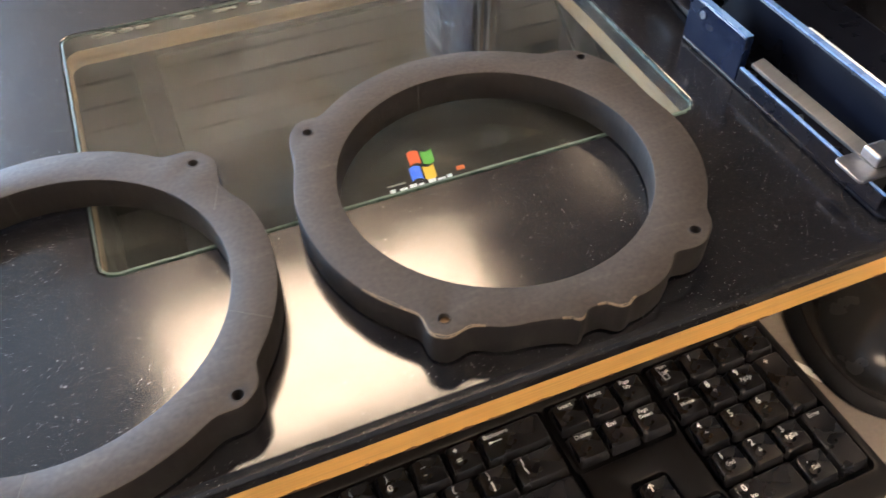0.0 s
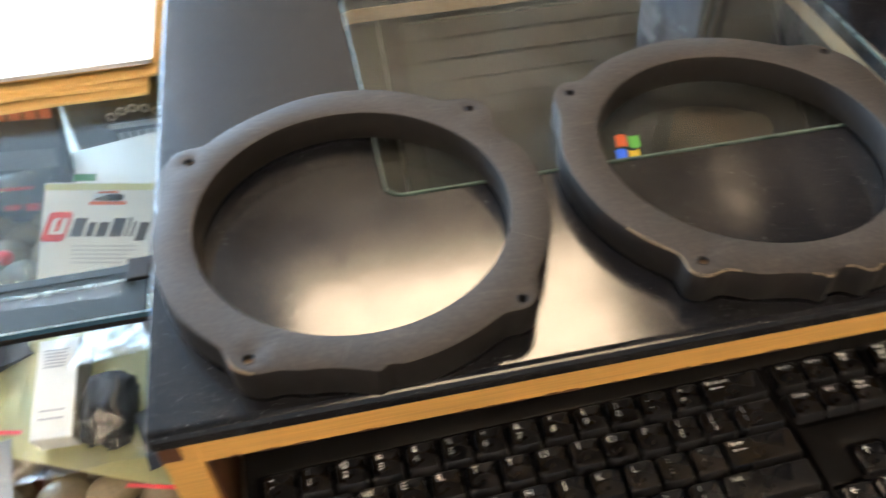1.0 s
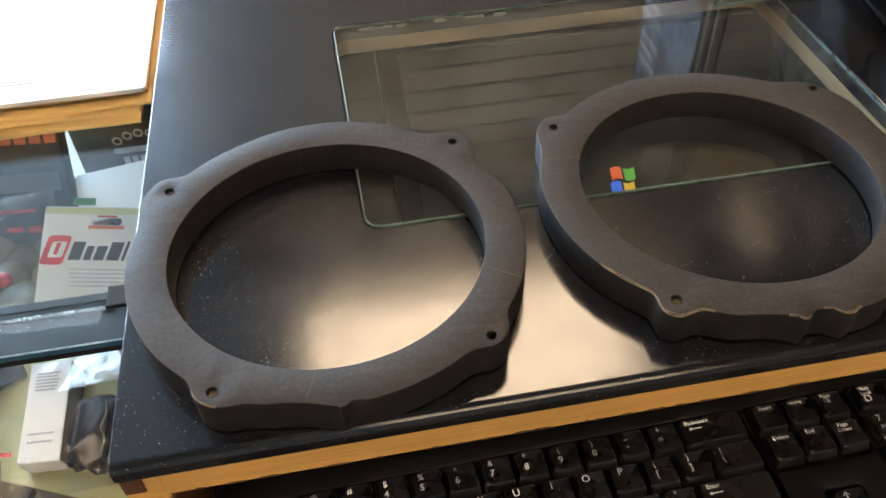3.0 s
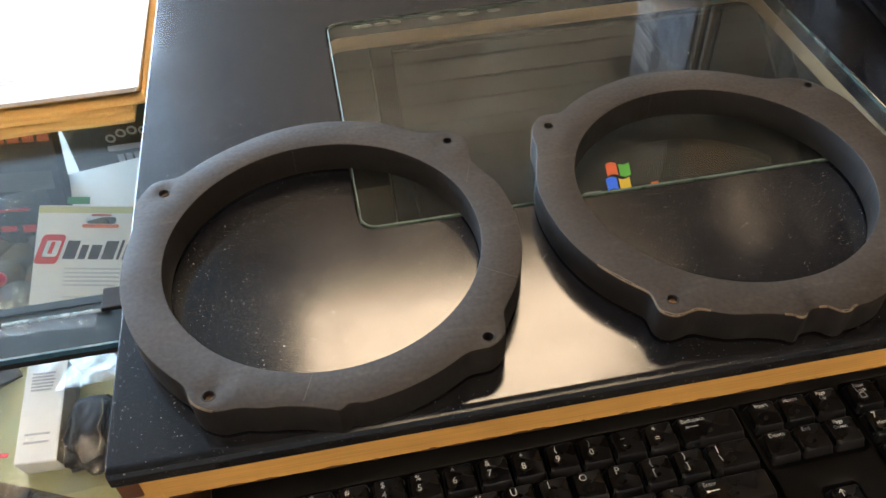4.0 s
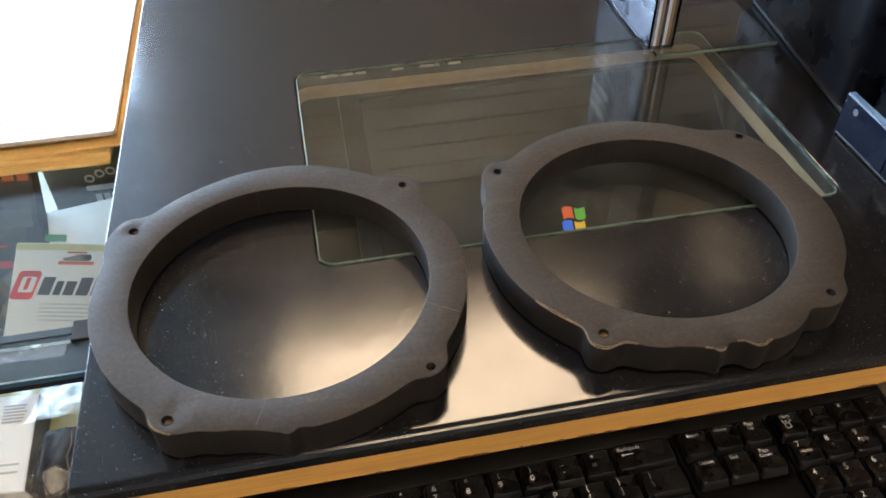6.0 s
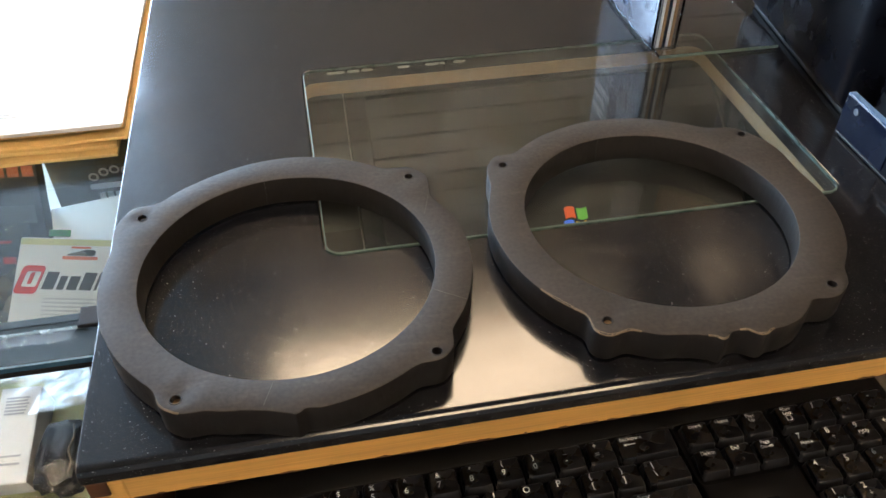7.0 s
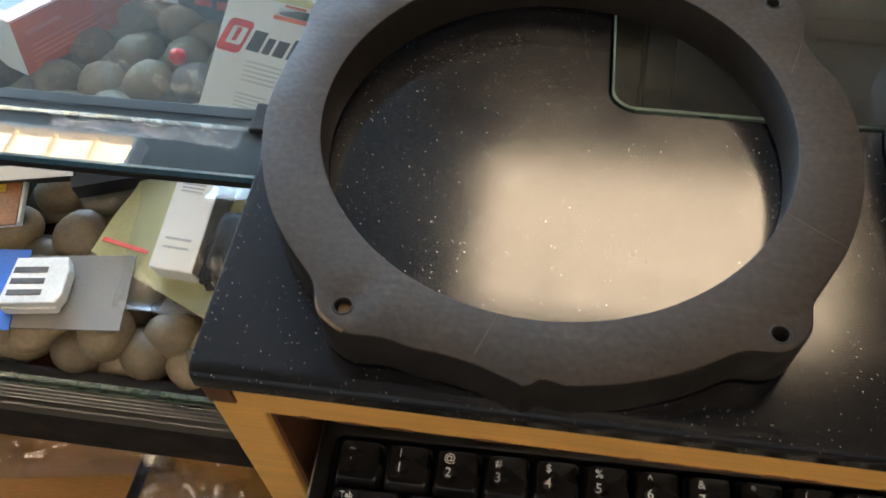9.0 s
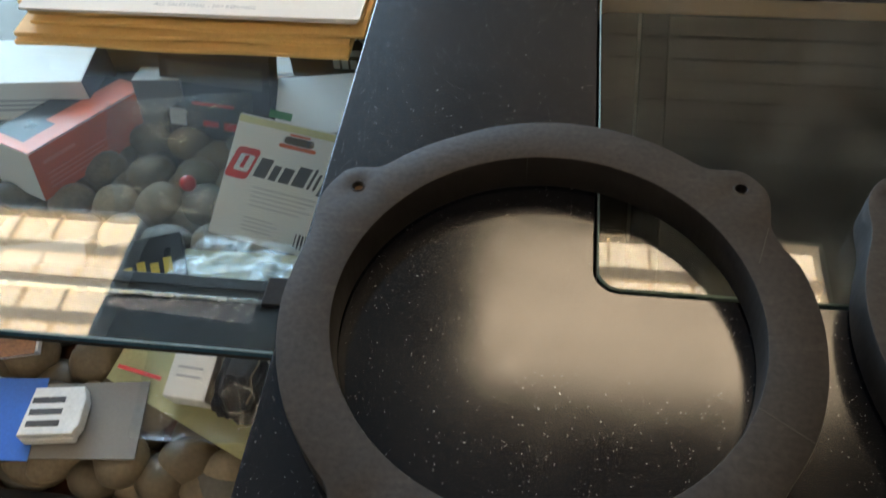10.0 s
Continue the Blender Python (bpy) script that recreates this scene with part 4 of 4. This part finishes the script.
part("print_bar", bars(text_rows(0.031, 0.104, 0.056, 0.076, 5, 3, 0.4) + text_rows(0.03, 0.075, 0.034, 0.048, 4, 4, 0.4)), M_PALE_PRINT, pack, m=pose(0, 0, 0.0012))
part("print_bar", bars([(0.083 + 0.0032 * i, 0.083 + 0.0032 * i + (0.0018 if i % 3 else 0.001), 0.029, 0.042) for i in range(7)]), M_TEXT, pack, m=pose(0, 0, 0.0012))


def bag(name, size, at, label, seed, puff=0.014, category="plastic bag", film=None, crumple=1.0, n=18):
    """A crumpled clear pouch."""
    w, d = size
    b = bmesh.new()
    for side in (1, -1):
        rows = []
        for i in range(n + 1):
            row = []
            for j in range(n + 1):
                u, v = i / n, j / n
                swell = puff * (max(0, math.sin(math.pi * u) * math.sin(math.pi * v))) ** 0.6
                wr = 0.004 * noise.noise((u * 4 + seed, v * 4, side)) + 0.0022 * noise.noise((u * 11 + v * 6 + seed, v * 5, side)) + (crumple - 1) * 0.008 * abs(noise.noise((u * 7 - v * 4 + seed, v * 8 + u * 3, side)))
                edge = min(u, v, 1 - u, 1 - v) * 8
                row.append(b.verts.new((w * u + 0.003 * noise.noise((v * 5, seed, 0)), d * v + 0.003 * noise.noise((u * 5, seed, 4)), side * (swell + 0.0004) + wr * min(1, edge))))
            rows.append(row)
        for i in range(n):
            for j in range(n):
                q = (rows[i][j], rows[i + 1][j], rows[i + 1][j + 1], rows[i][j + 1])
                b.faces.new(q)
    bmesh.ops.solidify(b, geom=b.faces[:], thickness=0.0003)
    ob = part(name, b, film or M_PLASTIC, None, m=at, smooth=50)
    ob.visible_shadow = False
    return tagged(ob, label, category)


bag("parts_bag", (0.13, 0.13), pose(-0.262, 0.335, 0.738, 30, 8, 20), "clear plastic bag with small red fittings inside", 2.3)
knob = bmesh.new()
bmesh.ops.create_uvsphere(knob, u_segments=18, v_segments=12, radius=0.0075)
tube((0, 0, -0.012), (0, 0, 0.002), 0.0045, 12, knob)
tagged(part("red_fitting", knob, M_RED, None, m=pose(-0.212, 0.397, 0.752, 40, 20, 30), smooth=50), "small round red plastic fitting in a bag", "fitting")
tagged(part("white_sheet", box(0, 0.135, 0, 0.078, 0, 0.0008), M_PAPER, None, m=pose(-0.148, 0.462, 0.752, 4, 0, 10)), "blank white sheet leaning at the back of the case", "paper")
tagged(part("green_tab", box(0, 0.022, 0, 0.007, 0, 0.001), M_GREEN, None, m=pose(-0.139, 0.445, 0.7935, 34, 0, -13)), "small dark green card tab", "tab")

# crown sticker on the case front
crown = thing("crown_sticker", "white crown sticker with lettering bars on the case front", "sticker", at=pose(-0.15, 0.6445, 0.682, 90, 0, 0))
for i in range(5):
    cx = 0.012 + 0.0135 * i
    part("point", plate([circle(cx, 0.037 + 0.012 * math.sin(math.pi * (i + 0.5) / 5), 0.0062, 14), circle(cx, 0.037 + 0.012 * math.sin(math.pi * (i + 0.5) / 5), 0.0036, 12)], 0, 0.0005), M_WHITE, crown)
part("band", plate([rounded(0.004, 0.073, 0.022, 0.03, 0.003, 4)], 0, 0.0005), M_WHITE, crown)
part("print_bar", bars([(0.012 + 0.01 * i, 0.012 + 0.01 * i + 0.0075, 0.004, 0.016) for i in range(6)], lift=0.0005), M_WHITE, crown)

# yellow padded sheet, white carton and dark part in a clear bag
ysheet = bmesh.new()
rows = []
for i in range(15):
    row = []
    for j in range(15):
        u, v = i / 14, j / 14
        x = -0.233 + 0.192 * u + 0.035 * v * (1 - u)
        y = 0.215 + 0.12 * v - 0.085 * u * (1 - v)
        row.append(ysheet.verts.new((x, y, 0.716 + 0.02 * v + 0.005 * noise.noise((u * 3, v * 3, 7)))))
    rows.append(row)
for i in range(14):
    for j in range(14):
        ysheet.faces.new((rows[i][j], rows[i + 1][j], rows[i + 1][j + 1], rows[i][j + 1]))
bmesh.ops.solidify(ysheet, geom=ysheet.faces[:], thickness=0.0012)
ys = thing("yellow_envelope", "pale yellow wrapper with a red stripe on the pebbles", "wrapper")
part("sheet", ysheet, M_YELLOW, ys, smooth=60)
part("red_stripe", box(0, 0.04, 0, 0.0035, 0, 0.001), M_RED, ys, m=pose(-0.2235, 0.2215, 0.7225, 4, 0, -12))
part("red_stripe", box(0, 0.045, 0, 0.0035, 0, 0.001), M_RED, ys, m=pose(-0.095, 0.1445, 0.722, 4, 0, -15))
carton("small_white_carton", (0.034, 0.088, 0.042), pose(-0.168, 0.202, 0.701, 14, 0, -4), (M_PAPER, M_PAPER, M_PAPER, M_GREY_CARD), "small white carton with a shipping label, in a bag", prints=(("top", text_rows(0.006, 0.026, 0.062, 0.08, 6, 5, 0.5) + text_rows(0.006, 0.028, 0.016, 0.03, 2, 6, 0.25), M_SILVER),))
dark = bmesh.new()
bmesh.ops.create_icosphere(dark, subdivisions=5, radius=1)
for v in dark.verts:
    d = v.co.normalized()
    fold = abs(noise.noise(d * 1.6 + Vector((3, 1, 0)))) + 0.35 * abs(noise.noise(d * 3.4))
    r = 1.1 - 0.35 * fold
    sq = max(abs(d.x), abs(d.y), 0.4) ** -0.55
    v.co = Vector((d.x * 0.0205 * r * sq, d.y * 0.032 * r * sq, d.z * 0.019 * r))
lump = thing("black_part", "black plastic car part in crumpled black film", "car part", at=pose(-0.109, 0.214, 0.734, 10, -4, -8))
part("wrapping", dark, M_BLACK_FILM, lump, smooth=35)
wire = bmesh.new()
knots = [(0.012, 0.02, 0.021), (0.016, 0.008, 0.024), (0.013, -0.004, 0.023), (0.017, -0.014, 0.02), (0.014, -0.022, 0.017)]
for p, q in zip(knots, knots[1:]):
    tube(p, q, 0.0007, 6, wire)
part("wire", wire, M_RAW, lump, "thin tan wire end", smooth=60)
bag("clear_bag", (0.118, 0.145), pose(-0.186, 0.158, 0.735, 13, 0, 2), "crumpled clear bag round a carton", 7.9, 0.024, film=M_BAG, crumple=1.5, n=30)
bag("wrapper_film", (0.1, 0.085), pose(-0.135, 0.24, 0.765, -12, -12, -4), "glossy clear film over the yellow wrapper", 3.7, 0.006, film=M_FILM, crumple=1.3, n=24)
bag("card_bag", (0.105, 0.06), pose(-0.2, 0.3, 0.747, -12, -9, -13), "clear bag below the header card", 5.2, 0.008, film=M_FILM, crumple=1.4, n=24)
tagged(part("black_tag", box(0, 0.021, 0, 0.056, 0, 0.0014, 0.0004), M_BOX_BLACK, None, m=pose(-0.0735, 0.149, 0.7315, 5, 0, 15)), "plain black plastic tag", "tag")

# grey card with tape and connector
gc = tagged(part("grey_card", plate([[(-0.30, 0.138), (-0.184, 0.149), (-0.195, 0.215), (-0.31, 0.2)]], 0.7155, 0.717), M_GREY_CARD), "plain grey backing card on the pebbles", "card")
tagged(part("blue_tape", plate([[(-0.312, 0.136), (-0.266, 0.1385), (-0.279, 0.209), (-0.325, 0.205)]], 0.7172, 0.7178), M_TAPE), "strip of bright blue tape on grey card", "tape")
conn = thing("connector", "white plastic connector with dark slots on grey card", "connector", at=pose(-0.2765, 0.153, 0.7185, 0, 0, 8))
part("body", plate([[(0, 0), (0.043, 0), (0.047, 0.008), (0.047, 0.03), (0.043, 0.041), (0.004, 0.041)]], 0, 0.011, 0.0012), M_WHITE, conn)
part("base", plate([rounded(0.001, 0.043, -0.002, 0.036, 0.002, 3)], -0.0008, 0.006), M_WHITE, conn)
for k in range(3):
    part("slot", box(0.005, 0.031, 0.007 + 0.01 * k, 0.012 + 0.01 * k, 0.0108, 0.0114, 0.0002), M_TEXT, conn, "dark slot")

# booklet, white box, black pouch
book = thing("booklet", "brown printed booklet with pale page edges", "booklet", at=pose(-0.375, 0.205, 0.722, 6, 0, 14))
part("pages", box(0, 0.085, 0.002, 0.105, 0, 0.006, 0.0006), M_PAPER, book)
part("cover", box(-0.001, 0.083, 0, 0.104, 0.006, 0.0072, 0.0004), M_BROWN, book)
part("print_bar", bars([(0.012, 0.07, 0.08 - 0.012 * i, 0.087 - 0.012 * i) for i in range(5)]), M_GOLD, book, m=pose(0, 0, 0.0072))
carton("white_label_box", (0.088, 0.055, 0.024), pose(-0.348, 0.262, 0.72, 32, 0, 12), (M_BOX_BLACK, M_PAPER, None, None), "black box with white label and dark bars", prints=(("top", [(0.014 + 0.016 * i, 0.014 + 0.016 * i + 0.012, 0.012, 0.026) for i in range(4)] + [(0.02, 0.06, 0.032, 0.037)], M_TEXT),))
carton("black_pouch", (0.085, 0.06, 0.02), pose(-0.262, 0.262, 0.718, 14, 4, 24), (M_BOX_BLACK, None, None, None), "black pouch with yellow script bars", prints=(("top", [(0.012 + 0.011 * i, 0.012 + 0.011 * i + 0.007, 0.018 + 0.002 * (i % 3), 0.034 + 0.003 * (i % 2)) for i in range(6)], M_GOLD),))

# envelopes on the case
stack = thing("envelope_stack", "stack of manila envelopes with white papers on top", "envelopes", at=pose(-0.228, 0.318, 0.9668))
z = 0.0
for k in range(5):
    b = bmesh.new()
    n = 16
    th = random.uniform(0.0028, 0.0042)
    rows = []
    for i in range(n + 1):
        u = i / n
        rows.append([b.verts.new((0.222 * u, y, zz + 0.0018 * (noise.noise((u * 3 + k * 3.7, y * 6, k)) + 0.3) * (0.4 + 0.6 * (y < 0.05)))) for y, zz in ((0, 0), (0.315, 0), (0.315, th), (0, th * 0.8))])
    for p, q in zip(rows, rows[1:]):
        for c in range(4):
            b.faces.new((p[c], q[c], q[(c + 1) % 4], p[(c + 1) % 4]))
    b.faces.new(rows[0])
    b.faces.new(rows[-1][::-1])
    part("envelope", b, M_MANILA, stack, m=pose(random.uniform(-0.012, 0.0), 0.006 * k + random.uniform(-0.002, 0.002), z, 0, 0, random.uniform(-1.5, 1.5)))
    z += th + 0.0006
for k in range(3):
    b = plate([rounded(0, 0.222, 0, 0.285, 0.002, 2)], 0, 0.0009)
    pg = part("paper", b, M_PAPER, stack, m=pose(-0.004 + 0.001 * k, 0.011 - 0.001 * k, z + 0.001 + 0.0012 * k, 0, 0, 0.3 * k - 0.6))
part("print_bar", bars(text_rows(0.05, 0.17, 0.022, 0.034, 3, 9, 0.35)), M_SILVER, stack, m=pose(-0.006, 0.011, z + 0.0044))
notice = lettering("ALL SALES FINAL - NO REFUNDS", 0.0046).copy()
notice.materials[0] = M_SILVER
part("print", notice, None, stack, "grey printed line of capitals", m=pose(0.12, 0.017, z + 0.0046, 0, 0, -1))

# below the case
bag("shelf_bag", (0.2, 0.12), pose(-0.42, 0.1, 0.44, 0, 0, 10), "crumpled clear bag on the lower shelf", 4.4, 0.03, film=M_FILM, crumple=1.6, n=34)
bag("shelf_bag", (0.13, 0.1), pose(-0.26, 0.11, 0.437, 0, 0, -6), "crumpled clear bag on the lower shelf", 9.1, 0.022, film=M_FILM, crumple=1.6, n=30)
cord = bmesh.new()
tube((-0.262, 0.1, 0.43), (-0.258, 0.155, 0.434), 0.006, 10, cord)
tube((-0.258, 0.155, 0.434), (-0.25, 0.2, 0.432), 0.003, 8, cord)
tagged(part("plug_lead", cord, M_BOX_BLACK, None, smooth=40), "black plug and lead on the lower shelf", "cable")

# ---- things on the far side of the counter ----
holder = thing("brochure_holder", "clear acrylic brochure holder on the counter", "holder")
for nm, q in (("base_plate", (0.432, 0.541, 0.328, 0.461, 1.0012, 1.0036)), ("front_panel", (0.4275, 0.4295, 0.337, 0.458, 1.0038, 1.075)), ("back_panel", (0.4485, 0.4505, 0.337, 0.458, 1.0038, 1.15)), ("side_panel", (0.4297, 0.4483, 0.337, 0.339, 1.0038, 1.075)), ("side_panel", (0.4297, 0.4483, 0.456, 0.458, 1.0038, 1.075))):
    ob = part(nm, box(*q, 0.0005), M_PLASTIC_HARD, holder)
    ob.visible_shadow = False
# pale strip paints the line of light on the acrylic edge
part("base_edge", box(0.432, 0.541, 0.3272, 0.3279, 1.0012, 1.0036), M_ARRIS, holder, "polished edge, highlight painted pale")
leaf = thing("brochures", "stack of blue and white brochures in a clear holder", "brochures", at=pose(0.4305, 0.342, 1.0042))
for k in range(6):
    part("leaflet", box(0.0005 + 0.0028 * k, 0.003 + 0.0028 * k, 0.0, 0.111, 0, 0.138 - 0.002 * k, 0.0003), (M_COVER, M_PAPER, M_TAN_EDGE)[k % 3], leaf)
part("cover_print", box(-0.0002, 0.0006, 0.004, 0.11, 0.03, 0.135), M_COVER, leaf, "dark slate printed cover")
part("print_bar", bars([(0.036, 0.036 + 0.05 * (0.6 + 0.4 * ((i * 7) % 5) / 5), 0.035 + 0.012 * i, 0.039 + 0.012 * i) for i in range(7)]), M_PAPER, leaf, m=pose(-0.0003, 0.0, 0, 90, 0, -90) @ pose(-0.145, 0, 0))

dev = thing("black_device", "black desktop device standing on the counter", "device", at=pose(0.525, 0.208, 0, 0, 0, -7) @ pose(-0.531, -0.218, 0))
part("housing", box(0.531, 0.72, 0.218, 0.43, 1.004, 1.2, 0.016, segments=4), M_DEVICE, dev, smooth=40)
part("base", box(0.54, 0.71, 0.226, 0.42, 1.0002, 1.006, 0.002), M_PLAIN_BLACK, dev)
part("badge", box(0.5296, 0.5312, 0.30, 0.318, 1.12, 1.128, 0.0004), M_CHROME, dev, "small bright badge")
part("seam", box(0.5302, 0.5312, 0.236, 0.41, 1.15, 1.1515), M_PLAIN_BLACK, dev)

punch = thing("stapler", "dark blue metal stapler with steel arm", "stapler", at=pose(0.0065, 0.0015, 0))
part("base_tray", plate([rounded(0.512, 0.60, 0.012, 0.201, 0.004, 4)], 1.0004, 1.003, 0.0008), M_DEVICE, punch)
part("base_wall", box(0.5125, 0.515, 0.018, 0.1415, 1.003, 1.0135, 0.0007), M_DEVICE, punch)
part("end_housing", box(0.5125, 0.518, 0.142, 0.199, 1.003, 1.0335, 0.0009), M_BLUE, punch)
part("screw", tube((0.5118, 0.184, 1.026), (0.513, 0.184, 1.026), 0.0026, 14), M_STEEL, punch)
part("long_rail", box(0.5395, 0.5435, -0.002, 0.2, 1.003, 1.04, 0.0014), M_DEVICE, punch)
# pale strips paint the daylight highlight on the upward edges
part("rail_highlight", box(0.5393, 0.5437, -0.002, 0.199, 1.0402, 1.0412, 0.0003), M_BLUE_GLINT, punch, "pale blue daylight highlight along the edge")
part("wall_highlight", box(0.5127, 0.5149, 0.018, 0.141, 1.0136, 1.0142, 0.0002), M_BLUE_GLINT, punch)
part("housing_highlight", box(0.5127, 0.5179, 0.143, 0.198, 1.0336, 1.0342, 0.0002), M_BLUE_GLINT, punch)
part("rail_trim", box(0.5438, 0.5468, -0.004, 0.13, 1.035, 1.0405, 0.0006), M_PAPER, punch)
part("upper_body", box(0.5475, 0.6, 0.0, 0.2, 1.004, 1.03, 0.004), M_DEVICE, punch)
part("arm", box(-0.0045, 0.0045, -0.05, 0.05, 0, 0.003, 0.0008), M_TRACK, punch, m=pose(0.522, 0.085, 1.017, 2, -12, 3))
part("pivot", tube((0.519, 0.094, 1.0065), (0.524, 0.094, 1.0065), 0.002, 10), M_STEEL, punch)
part("anvil", plate([rounded(0.506, 0.536, 0.029, 0.05, 0.003, 4)], 1.0145, 1.0165, 0.0006), M_STEEL, punch, "bright steel anvil plate")
part("anvil_block", box(0.52, 0.534, 0.034, 0.047, 1.0165, 1.024, 0.0015), M_STEEL, punch)
part("anvil_post", box(0.516, 0.528, 0.03, 0.044, 1.003, 1.0145), M_PLAIN_BLACK, punch)
